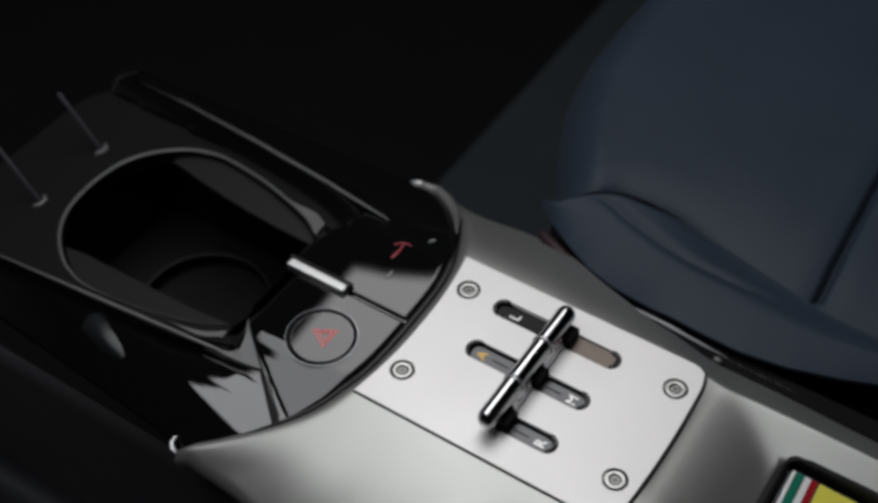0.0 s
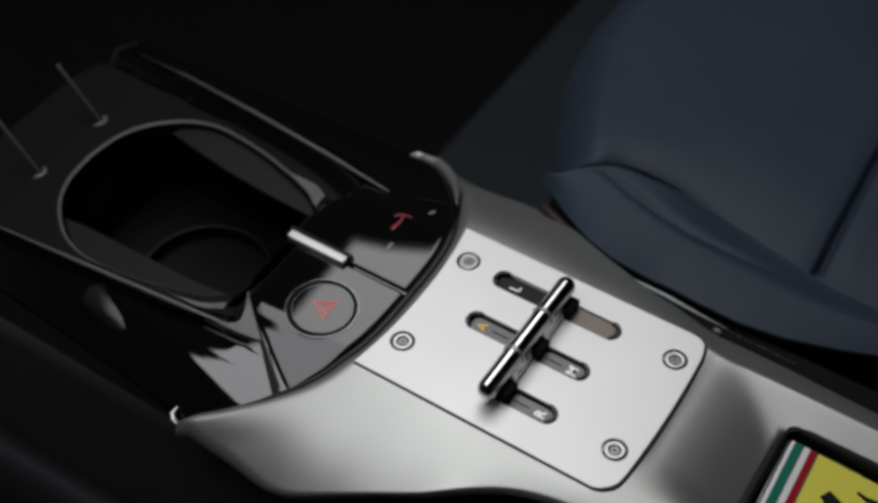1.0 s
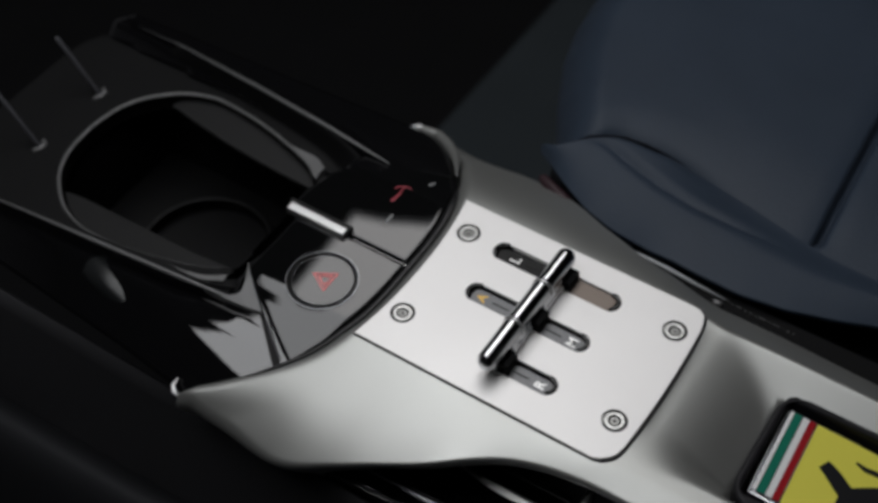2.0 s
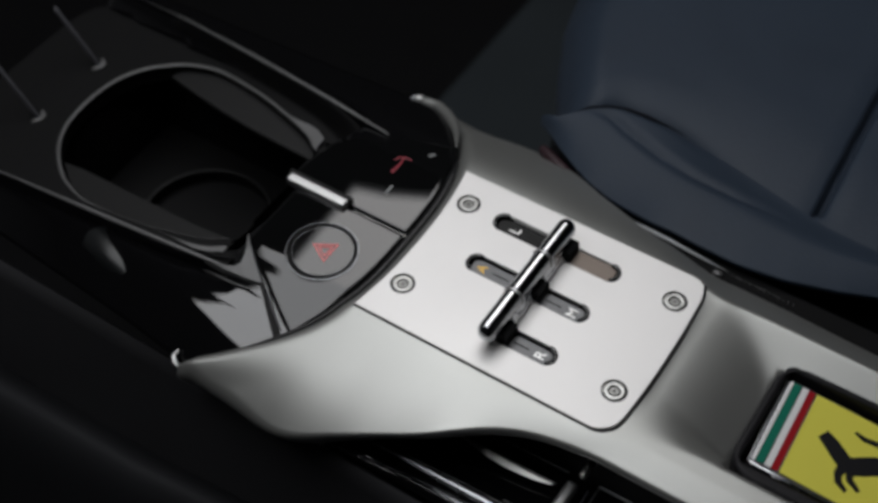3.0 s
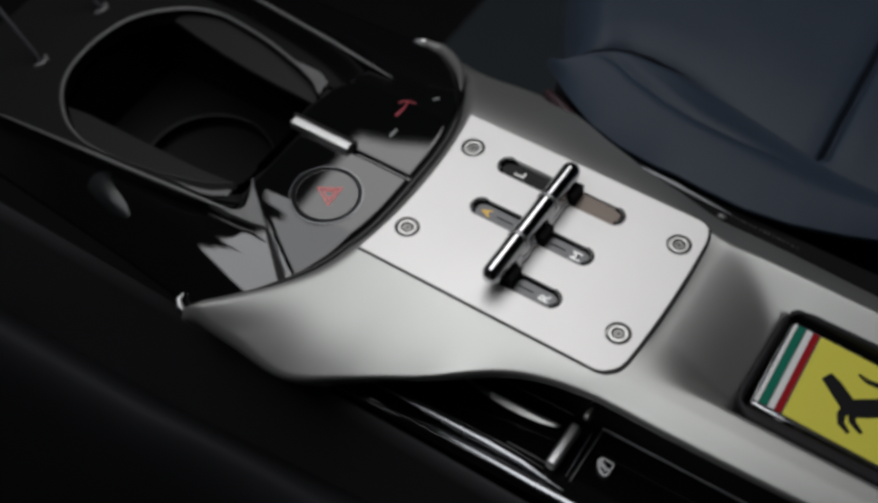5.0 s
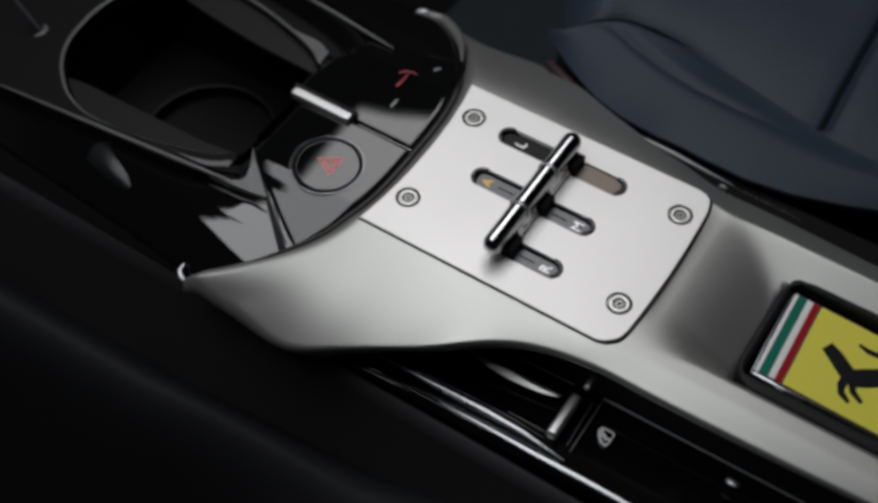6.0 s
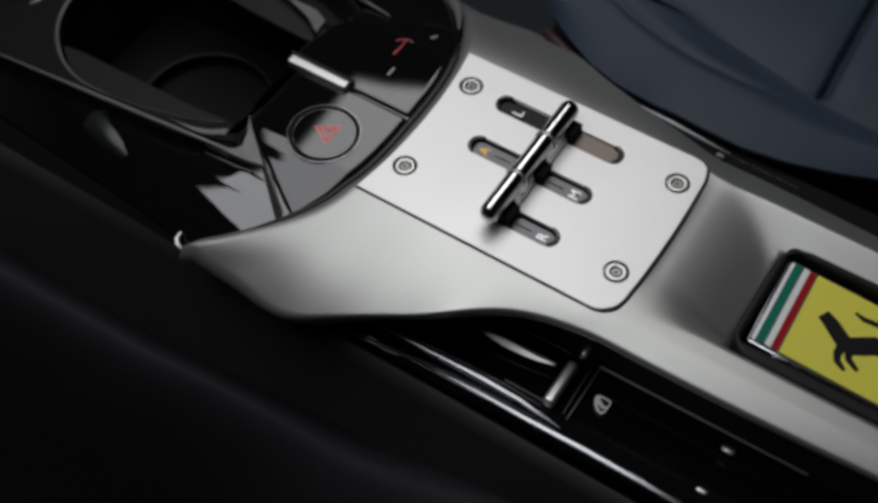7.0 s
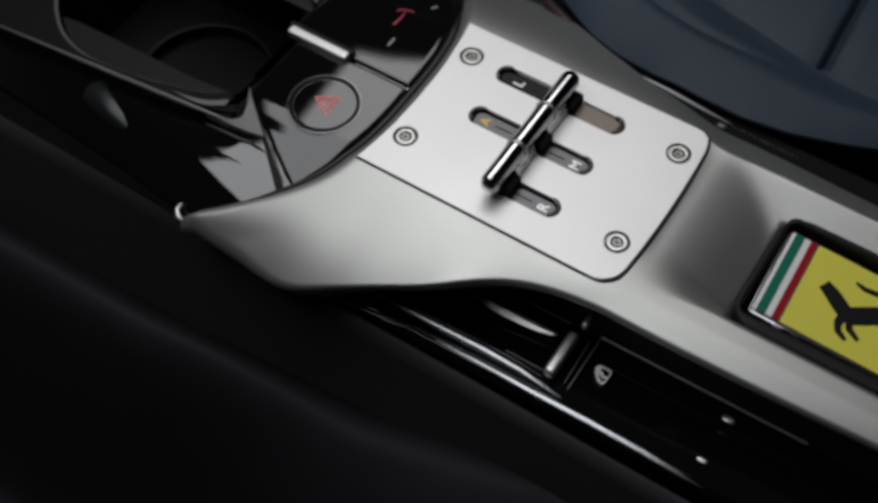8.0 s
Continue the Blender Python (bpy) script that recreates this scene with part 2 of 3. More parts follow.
def table(rows, v):
    xs, ys = rows if isinstance(rows, tuple) else zip(*rows)
    return float(np.interp(v, xs, ys))


def soft_table(rows, width):
    """The same as table(), with its corners rounded over a width."""
    lo, hi = rows[0][0], rows[-1][0]
    v = np.arange(lo - 4 * width, hi + 4 * width, 1.0)
    xs, ys = zip(*rows)
    raw = np.interp(v, xs, ys)
    k = np.exp(-0.5 * (np.arange(-3 * width, 3 * width + 1) / width) ** 2)
    out = np.convolve(np.pad(raw, 3 * width, mode="edge"), k / k.sum(), mode="valid")
    return v, out


# ---- centre console: satin silver body ----
WIDE = [(-330, 44.5), (-180, 46.5), (-115, 48), (-88, 49), (-57, 50), (-40, 52.5), (-28, 55.5), (-18, 59), (-8, 64.5), (0, 69.5), (10, 75), (21, 80.5), (34, 86.5), (48, 90.5), (58, 94), (67, 96.5), (80, 97.5), (108, 97), (118, 95.5), (125, 94)]
EDGE_Z = [(-330, 390), (-88, 390.5), (-57, 390.5), (-40, 390.5), (-18, 391), (0, 390.5), (21, 388.5), (34, 386), (48, 382), (67, 374), (80, 370.5), (108, 370.5), (125, 373)]
WIDE, EDGE_Z = soft_table(WIDE, 5), soft_table(EDGE_Z, 14)


def front(u):
    return 66.5 + 58.5 * abs(u) ** 3.2 - 6.0 * ease(0.66, 0.90, u) * (1 - 0.4 * ease(0.92, 1.0, u))


NEAR_SHIFT = soft_table([(-330, -3.5), (-172, -2.5), (-116, -1.9), (-92, -2.2), (-62, -2.8), (-31, -3.0), (-7, -0.9), (6, 0.8), (24, 1.7), (36, 3.3), (48, 5.0), (58, 5.6), (66, 4.0), (76, 1.8), (88, -0.8), (102, -2.4), (125, -0.8)], 8)
FAR_SHIFT = soft_table([(-330, 14.3), (-90, 14.5), (-60, 13.6), (-40, 9.6), (-20, 6), (-8, 4), (2, 1.5), (14, 0), (125, 0)], 4)


def near_roll(y):
    """How far the driver's side turns down in a broad round edge."""
    return 3.6 * ease(10, 110, y) * ease(127, 116, y)


def width(u, y):
    """Half width; the console's tail sits a little towards the passenger."""
    if u < 0:
        return table(WIDE, y) + 3.5 * ease(45, 0, y) * ease(-330, -120, y) + 1.0 * ease(-20, -90, y) + 0.4 * far_roll(y) + table(NEAR_SHIFT, y) - 0.85 * near_roll(y)
    return table(WIDE, y) + 5.0 * far_roll(y) + table(FAR_SHIFT, y)


def far_roll(y):
    return ease(-25, 35, y) * ease(124, 92, y)


def crown(u, y):
    """Height of the console's skin: level in the middle, rolling down to its edges."""
    e = table(EDGE_Z, y) + (5.0 * ease(40, -5, y) + 1.0 * ease(0, -60, y) if u < 0 else -11.0 * far_roll(y) - 8.0 * ease(-30, -62, y))
    w = width(u, y)
    flat_to = 44.5 - (5.0 if u < 0 else 4.0) * ease(-45, -75, y)
    s = max(0.0, abs(u) * w - flat_to) / (w - flat_to)
    if u > 0:
        return 399 - (399 - e) * s ** (1.4 + 0.25 * far_roll(y) - 0.2 * ease(-40, -70, y))
    # an even slope that turns down only along the lower edge
    out = s * (w - flat_to)
    even = 399 - (0.18 + 0.17 * ease(-10, 105, y)) * out - 12.0 * ease(12, 104, y) * max(0.0, 1 - (w - flat_to - out) / 29) ** 2 + 0.022 * max(0.0, y - 45) * min(1.0, out / 20)
    k = ease(-30, 45, y)
    return (399 - (399 - e) * s ** 1.4) * (1 - k) + even * k


def flare(u, y):
    """How far the driver's lower edge is drawn up and out, which leaves its turn-down shallow and even."""
    if u >= 0 or y < -16:
        return 0.0
    w = width(u, y)
    inward = w * (1 + u)
    deep = 12.0 * ease(12, 104, y) * max(0.0, 1 - inward / 29) ** 2
    shallow = 6.2 * ease(-12, 78, y) * (1 - 0.5 * ease(30, 0, front(u) - y)) * max(0.0, 1 - inward / 27) ** 2
    return deep - shallow


console = thing("centre_console", "satin silver centre console between two seats", "centre console")


def body_skin(s, v):
    # the last steps across turn down round the edge
    q = (s - 0.5) * 2
    over = max(0.0, abs(q) - 0.9) / 0.1
    u = max(-1.0, min(1.0, q / 0.9))
    yf = front(u)
    y = -330 + (yf + 330) * v
    w = width(u, y)
    x, z = u * w, crown(u, y)
    # roll down to the control panel along the front rim
    d = yf - y
    if d < 8.0:
        z -= (5.4 - 1.2 * ease(-0.4, -0.75, u)) * (1 - d / 8.0) ** 2
    # bed of the selector plate
    bed = ease(42.0, 39.0, abs(x - 1)) * ease(-57, -53, y) * ease(58.5, 55.5, y)
    z -= 4.5 * bed
    # hollow between plate and key holder: a floor falling to the holder meets a slanting wall on the passenger's side
    if y < -58:
        floor = 398.2 - 14.5 * (min(1.0, max(0.0, (-60 - y) / 42))) ** 1.7
        wall = 396.6 - 0.52 * (41.0 - x)
        pit = 0.5 * (floor + wall + math.sqrt((floor - wall) ** 2 + 10.0))
        soft = ease(-98, -66, y)
        z -= 0.5 * (z - pit + math.sqrt((z - pit) ** 2 + 0.5)) * ease(-58, -64, y) * ease(-33.0 - 4 * soft, -18.0 + 5 * soft, x)
    z -= 0.01 * max(0.0, -68 - y)
    lift = flare(u, y)
    x, y, z = x - 0.44 * lift, y - 0.53 * lift, z + lift
    z -= 6 * ease(-100.5, -103, y) * ease(29.5, 26.5, abs(x + 1.0))
    if over > 0:
        a = over * math.pi * 0.62
        r = 1.4 + (5.0 * ease(5, 60, y) * ease(124, 108, y) if u > 0 else near_roll(y) - 0.4 * far_roll(y))
        sx = 1 if u > 0 else -1
        steep = min(0.8, 1.4 * (399 - table(EDGE_Z, y)) / max(7.0, w - 44))
        x += sx * (r * math.sin(a) - (18 * max(0, over - 0.55)))
        z -= r * (1 - math.cos(a)) + steep * r * math.sin(min(a, math.pi / 2)) + 26 * max(0, over - 0.5)
    return x, y, z


body = sheet("body", body_skin, 220, 230, SILVER, console, "satin silver painted skin", thick=1.0)
tube("end_cap", [(96.0, 124.0, 373.0), (95.3, 126.2, 373.0)], [1.7, 1.3], SLIDE, console, "small bright satin chrome cap", sides=16)
tube("cap_tip", [(95.1, 127.0, 373.0), (94.0, 130.6, 372.8)], [1.2, 0.2], DARK_CHROME, console, "dark pointed tip of the cap", sides=12)
tube("end_cap", [(-91.2, 126.4, 375.0), (-94.0, 126.6, 374.0), (-96.0, 124.8, 373.0), (-96.6, 121.8, 372.2)], [0.6, 1.2, 1.5, 0.8], SLIDE, console, "bright satin chrome crescent cap", sides=14)
bead = [(96.4, 122.6, 371.9), (96.3, 113.5, 372.7), (92.1, 105.9, 375.1), (86.6, 98.9, 378.4), (78.8, 91.4, 383.4), (70.6, 85.6, 388.4), (61.5, 79.8, 393.0)]
bead = [tuple(p) for p in (np.array([np.interp(q, range(7), [b[i] for b in bead]) for i in range(3)]) for q in np.linspace(0, 6, 25))]
tube("rim_bead", bead, list(np.interp(np.linspace(0, 6, 25), range(7), [2.0, 2.7, 2.9, 2.7, 2.2, 1.5, 0.5])), SILVER, console, "rounded silver bead along the front rim", sides=16)
# the rounded rim mirrors the dark; that band is put in as a black bead
rim_band = [(u * table(WIDE, front(u)), front(u) - 0.9, crown(u, front(u) - 2.3) - 3.2 + 1.2 * ease(-0.4, -0.75, u)) for u in np.linspace(-0.82, 0.56, 61)]
tube("rim_band", rim_band, [2.1 * min(1.0, 0.35 + 0.02 * i, 0.25 + (60 - i) / 8) for i in range(61)], RIM_BAND, console, "black rounded bead put in for the rim's dark reflection", sides=12)
sheet("side_trim", lambda s, v: (-87.5 - 22 * s, 320 - 620 * v, 352 - 86 * s), 8, 24, TRIM, console, "black leather side trim", thick=2)
# core that carries the skin
block("core", -40, 40, -330, 120, 60, 378, BLACK, console, "black inner core", bevel=4)

# ---- selector plate ----
gate = thing("shift_gate", "bright aluminium shift gate plate with four screws", "shift gate")


def plate_outline(grow=0.0, rear=0.0):
    g, lo, hi = grow, -43.6, 45.4
    pts = []
    for i in range(19):
        x = hi + g - (hi - lo + 2 * g) * i / 18
        pts.append((x, 59.6 + g * 0.3 + 4.4 * (abs(x) / 45) ** 2.2))
    pts += [(lo - g, -50.5 - g), (lo + 1.2 - g, -53.6 - g - rear), (lo + 4.2 - g, -56.9 - g - rear), (lo + 6.6 - g, -58.3 - g - rear)]
    for i in range(9):
        x = -33 + 69 * i / 8
        pts.append((x, -59.2 - g - rear - 1.3 * (1 - ((x - 1.5) / 34.5) ** 2)))
    pts += [(hi - 6.0 + g, -58.4 - g - rear), (hi - 2.4 + g, -57.0 - g - rear), (hi - 0.6 + g, -54.4 - g - rear), (hi + g, -50.5 - g)]
    return pts


SLOTS = {"low": pill(23.2, 32.8, -24, 37.5, 3.6), "drive": pill(-2.6, 7.0, -23, 35.5, 3.6), "reverse": pill(-28.4, -18.8, -22.5, 9, 3.6)}
SCREWS = [(29, 52.4), (-24, 52.2), (29.1, -50.1), (-23.8, -50.0)]
flat("gasket", [plate_outline(0.45, 0.7), pill(-36, 38, -46, 47, 3)], 399.6, 3.0, 0.2, GASKET, gate, "black rubber gasket")
flat("plate", [plate_outline()] + [s for s in SLOTS.values()] + [circle(x, y, 5.3, 28) for x, y in SCREWS], 400.4, 1.8, 0.3, PLATE, gate, "bead-blasted aluminium plate")
block("bed", -38, 38, -53, 57, 388, 395.6, GASKET, gate, "black bed under the slots", bevel=0.5)
for x, y in SCREWS:
    flat("screw_well", [circle(x, y, 5.9, 28)], 399.3, 0.8, 0.1, DARK_STEEL, gate, "dark countersink")
    screw = flat("screw", [circle(x, y, 4.45, 32), circle(x, y, 2.35, 24)], 400.4, 1.5, 0.6, STEEL, gate, "steel socket-head screw")
    flat("socket", [circle(x, y, 2.6, 24)], 399.5, 0.4, 0.05, DARK_STEEL, screw)
    flat("hex", [circle(x, y, 2.1, 6), circle(x, y, 0.7, 12)], 400.0, 0.6, 0.12, DARK_STEEL, screw)


for key_name, (x, y0, y1) in {"low": (28.0, -24, 37.5), "drive": (2.2, -23, 35.5), "reverse": (-23.6, -22.5, None)}.items():
    for end, sy in ((y1, 1), (y0, -1)):
        if end is not None:
            arc = [(x + 4.0 * math.cos(a), end - sy * 4.3 + sy * 4.0 * math.sin(a), 400.3) for a in np.linspace(-0.25, math.pi * 0.85, 13)]
            tube("end_stop", arc, [0.5] + [1.15] * 11 + [0.6], STOP, gate, "black end stop of a slot", sides=8)


def insert(name, x, y0, y1, mat, label, ch="", cy=0.0, ink=INLAY, size=6.4):
    ob = flat(name, [pill(x - 4.75, x + (3.1 if ch else 4.5), y0, y1, 2.8)], 399.4 if ch else 399.9, 4.0, 0.3, mat, gate, label)
    if ch:
        letter("symbol", ch, x - 0.9, cy, 399.52, size, ink, ob)
        block("groove", x - 1.05, x - 0.45, cy - 13 if cy > 0 else cy + 5.5, cy - 5 if cy > 0 else cy + 13, 399.1, 399.58, GASKET, ob, "fine dark line", bevel=0)
    return ob


insert("insert", 28.0, 9, 35.5, INSERT_BLACK, "black insert marked L", "L", 26.6, INLAY, 6.8)
insert("insert", 27.6, -22, 0, INSERT_BROWN, "plain bronze-brown insert")
block("slot_edge", 31.4, 32.3, 12.5, 30.5, 398.6, 400.1, EDGE, gate, "thin light edge of a slot", bevel=0.2)
insert("insert", 2.2, 9, 33, INSERT, "grey insert marked A in amber", "A", 27.9, AMBER, 6.2)
insert("insert", 2.2, -21.5, -2, INSERT, "grey insert marked M", "M", -16.6)
insert("insert", -23.6, -21, -2, INSERT, "grey insert marked R", "R", -16.2)

# ---- shift lever across the slots ----
lever = thing("shift_lever", "polished chrome cross-bar shift lever on the gate plate", "shift lever")
XS = [-35.2, -10.8, 13.0, 36.4]
R = 4.65
for a, b in zip(XS, XS[1:]):
    rows = [(a + 0.8, 3.2), (a + 0.85, R - 0.3), (a + 1.1, R), (a + 1.4, R), ((a + b) / 2, R), (b - 1.4, R), (b - 1.1, R), (b - 0.85, R - 0.3), (b - 0.8, 3.2)]
    if a == XS[0]:
        rows = [(a, 0.02), (a + 0.05, 1.4), (a + 0.3, 2.4), (a + 0.8, 3.2), (a + 2.3, R - 0.3), (a + 3.2, R)] + rows[4:]   # chamfered end
    if b == XS[-1]:
        rows = rows[:5] + [(b - R - 0.4, R)] + [(b - R + R * math.sin(w), max(0.02, R * math.cos(w))) for w in np.linspace(0, math.pi / 2, 8)]
    bar = lathe("bar_segment", rows, 4.95, 409.5, CHROME, lever, "polished chrome bar")
    for v in bar.data.vertices:   # slightly oval, taller than wide
        v.co.y, v.co.z = (4.95 + 0.93 * (v.co.y / MM - 4.95)) * MM, (409.5 + 1.1 * (v.co.z / MM - 409.5)) * MM
for x in XS[1:3]:
    lathe("ring", [(x - 0.6, 3.2), (x - 0.55, 4.8), (x - 0.25, 5.1), (x + 0.25, 5.1), (x + 0.55, 4.8), (x + 0.6, 3.2)], 4.95, 409.5, SLIDE, lever, "bright satin ring at a joint of the bar")
lathe("core_rod", [(-31, 3.1), (31, 3.1)], 4.95, 409.5, GASKET, lever, "black core seen in the joints")


def crumple(x, w):
    """Shallow folds added to the bright metal, to imitate warped reflections."""
    return 0.8 * math.sin(0.55 * x + 1.7 * math.sin(0.23 * x + w)) + 0.5 * math.sin(0.95 * x + 1.3 * w) + 0.2 * math.sin(1.6 * x - 2.1 * w + 1.1)


def carrier_skin(a, b):
    def skin(s, v):
        x = a + (b - a) * s
        w = 2 * math.pi * v
        c, d = math.cos(w), math.sin(w)
        r = (abs(c) ** 4 + abs(d) ** 4) ** -0.25
        end = max(0.0, min(1.0, (x - a) / 1.2, (b - x) / 1.2)) ** 0.5
        flare = 2.6 * max(0.0, -d) * max(0.0, -c)   # the skirt spreads towards the back
        k = 0.34 * crumple(x, w) * (0.3 + 0.7 * end)
        return x, 4.2 + (3.4 * c * r + (-flare if c < 0 else 0)) * (0.8 + 0.2 * end) + k * c, 404.6 + 3.4 * d * r * (0.85 + 0.15 * end) + 0.6 * k * d
    return skin


for a, b in ((-18.9, -2.6), (6.9, 23.3)):
    sheet("carrier", carrier_skin(a, b), max(8, int(2.4 * (b - a))), 32, RIPPLE, lever, "bright chrome carrier under the bar, folds added for broken reflections", closed=True)
for x in (28, 2.2, -23.6):
    block("stem", x - 4.5, x + 4.3, -2.4, 8, 395.6, 405.5, WELL, lever, "black stem in its slot", bevel=0.5)

# ---- control panel of piano black ----
panel = thing("control_panel", "glossy piano-black control panel with red symbols", "control panel")


def deck(x, y):
    """Height of the black panel; its flanks turn down more steeply towards their outer edge."""
    a = abs(x)
    s = max(0.0, a - 38) / 57
    flank = ease(52, 66, a)
    z = 398.0 - 25.0 * s ** 1.12 - 4.0 * ease(128, 160, y) * (1 - flank) - 0.05 * max(0, y - 119) * (1 - flank) + 0.016 * (min(y, 150) - 100) * flank
    over = a - (84 - 0.30 * (y - 102)) + 5
    return z - (0.009 * over ** 2 if 0 < over < 8 and x < 0 else 0.144 * (over - 4) if over >= 8 and x < 0 else 0.0)


def rim_u(x):
    lo, hi = 0.0, 1.0
    for _ in range(24):
        m = (lo + hi) / 2
        if m * table(WIDE, front(m)) < abs(x):
            lo = m
        else:
            hi = m
    return lo


def rim_y(x):
    return front(rim_u(x)) - 0.6


def base_skin(s, v):
    u = (s - 0.5) * 2
    y0 = front(u) - 1.0
    y = y0 + (300 - y0) * v ** 1.2
    w = table([(60, 98), (108, 96.5), (125, 93.5), (160, 90), (300, 80)], y)
    x = u * w
    return x, y, deck(x, y) - 1.6 * ease(68, 56, abs(x))


sheet("base", base_skin, 90, 90, GLOSS, panel, "glossy black base skin", keep=lambda x, y, z: not (abs(x) < 56 and y > 128), thick=1.5)


def pad(name, left, right, fore, label):
    """A black pad that follows the crowned deck; left and right give its sides at a y, fore its front."""
    def skin(s, v):
        # s across, v from the rim to the front
        xr = left(0) + (right(0) - left(0)) * s
        y0 = rim_y(xr) + 1.6
        y = y0 + (fore(xr) - y0) * v
        x = left(v) + (right(v) - left(v)) * s
        e = min(s, 1 - s) * abs(right(v) - left(v))
        f = min(v, 1 - v) * abs(fore(xr) - y0)
        drop = 0.9 * (1 - min(1, e / 0.8)) ** 2 + 0.9 * (1 - min(1, f / 0.8)) ** 2
        return x, y, deck(x, y) - drop
    return sheet(name, skin, 80, 50, PAD, panel, label, thick=1.2)


pad("pad", lambda v: -65.5 + 27 * v, lambda v: 0.2, lambda x: 126, "glossy black pad with the hazard button")
pad("pad", lambda v: 1.6, lambda v: 66 - 12 * v, lambda x: 133 - 3.0 * ease(10, 34, x) - 26 * ease(30, 66, x), "glossy black pad with a red symbol")


def divider(s, v):
    x = (-51.5 - 16.5 * v) - (1.2 + 3.8 * v) * s
    y = 108.5 - 23.5 * v
    return x, y, deck(x, y) + 0.15


sheet("divider", divider, 6, 16, GASKET, panel, "black wedge between pad and flank", thick=1.5)

on_panel_line = [(-53.4, 104.4), (-59.2, 97.2), (-64.7, 88.9)]
tube("seam", [(x, y, deck(x, y) + 0.4) for x, y in on_panel_line], 0.3, POST, panel, "fine light seam", sides=6)
# thin reflection along the flank, put in as a pale line
tube("seam", [(-58.2, 136, 389.8), (-58.0, 127.8, 390.6), (-57.7, 118.6, 390.9), (-56.6, 111.6, 391.2)], [0.15, 0.4, 0.5, 0.3], EDGE, panel, "reflected line under the tray, put in as a pale bead", sides=6)
hazard = thing("hazard_button", "round glossy black hazard button with red triangle", "button")
HX, HY, HZ = -26.6, 93.0, 398.2
flat("groove", [circle(HX, HY, 15.7, 64), circle(HX, HY, 13.7, 64)], HZ + 0.12, 0.6, 0.05, WELL, hazard, "black ring groove")
flat("outer_rim", [circle(HX - 0.1, HY + 0.35, 16.35, 64), circle(HX - 0.1, HY + 0.35, 15.95, 64)], HZ + 0.16, 0.6, 0.05, DARK_CHROME, hazard, "thin grey outer rim")
flat("rim", [circle(HX, HY, 13.7, 64), circle(HX, HY, 13.5, 64)], HZ + 0.22, 0.6, 0.05, DARK_CHROME, hazard, "thin grey rim")
flat("cap", [circle(HX, HY, 13.48, 64)], HZ + 0.22, 0.8, 0.05, PAD, hazard, "glossy black cap")


def triangle(r):
    # one corner points ahead
    return [(HX + 0.8 + r * math.cos(radians(a)), HY - 0.8 + r * math.sin(radians(a))) for a in (210, 330, 90)]


flat("triangle", [triangle(6.7), triangle(5.5)], HZ + 0.5, 0.3, 0.02, RED_GLOW, hazard, "red backlit outer triangle")
flat("triangle", [triangle(3.9), triangle(2.8)], HZ + 0.5, 0.3, 0.02, RED_GLOW, hazard, "red backlit inner triangle")

block("slider", -2.6, 2.4, 99.2, 131.5, 396, 401.0, SLIDE, panel, "bright satin chrome slider bar", bevel=1.2, seg=3)
block("slider_base", 2.0, 4.4, 98, 133, 395, 400.5, GASKET, panel, "black slider base", bevel=0.6)


def on_deck(name, path, radius, mat, label):
    return tube(name, [(x, y, deck(x, y) + 0.25) for x, y in path], radius, mat, panel, label, sides=8, flat_z=0.3)


on_deck("symbol", [(35.4, 97.2), (37.4, 95.9), (38.7, 94.0), (39.3, 91.8), (39.2, 90.2)], [0.3, 0.5, 0.5, 0.4, 0.25], RED_DEEP, "red backlit symbol, curved stroke")
on_deck("symbol", [(37.6, 93.6), (33.5, 93.2), (28.6, 93.7)], [0.4, 0.6, 0.9], RED_DEEP, "red backlit symbol, straight stroke")
on_deck("mark", [(48.6, 86.4), (51.6, 85.7)], 0.7, GREY_MARK, "small grey mark")
on_deck("mark", [(16.6, 88.7), (20.8, 88.7)], 0.7, GREY_MARK, "small grey mark")

# ---- storage tray with cup holder ----
tray = thing("storage_tray", "dark satin storage tray with cup holder", "tray")
TY = 200.0
MOUTH = [(0, 260), (15, 258.5), (24, 255.5), (31.5, 251), (38, 245), (45, 236), (49, 227), (51.2, 216), (50.2, 199), (48, 184), (45, 171.5), (42, 160.5), (38.3, 151), (33.6, 144.6), (27, 140.8), (0, 140)]
_ring = MOUTH[:-1] + [(-x, y) for x, y in MOUTH[-2:0:-1]]


def smooth_loop(pts, per=8):
    """A closed Catmull-Rom curve through pts."""
    out, n = [], len(pts)
    for i in range(n):
        p = [np.array(pts[(i + k - 1) % n], float) for k in range(4)]
        for j in range(per):
            t = j / per
            out.append(0.5 * (2 * p[1] + (p[2] - p[0]) * t + (2 * p[0] - 5 * p[1] + 4 * p[2] - p[3]) * t * t + (3 * p[1] - p[0] - 3 * p[2] + p[3]) * t ** 3))
    return np.array(out)


_dense = smooth_loop(_ring)
_run = np.concatenate([[0], np.cumsum(np.linalg.norm(np.diff(np.vstack([_dense, _dense[:1]]), axis=0), axis=1))])
_loop = np.vstack([_dense, _dense[:1]])


def mouth(s):
    """Outline of the tray's opening, by the share of its length, from the front to the right and round."""
    d = (s % 1.0) * _run[-1]
    return float(np.interp(d, _run, _loop[:, 0])), float(np.interp(d, _run, _loop[:, 1]))


def shoulder(a):
    c, s = math.cos(a), math.sin(a)
    n = 6
    r = (abs(c) ** n + abs(s) ** n) ** (-1 / n)
    y = TY + 10 + (100 if s > 0 else 98) * s * r
    w = table([(100, 51), (118, 51), (150, 55.5), (200, 60.5), (252, 64.5), (310, 68.5)], y)
    return w * c * r, y


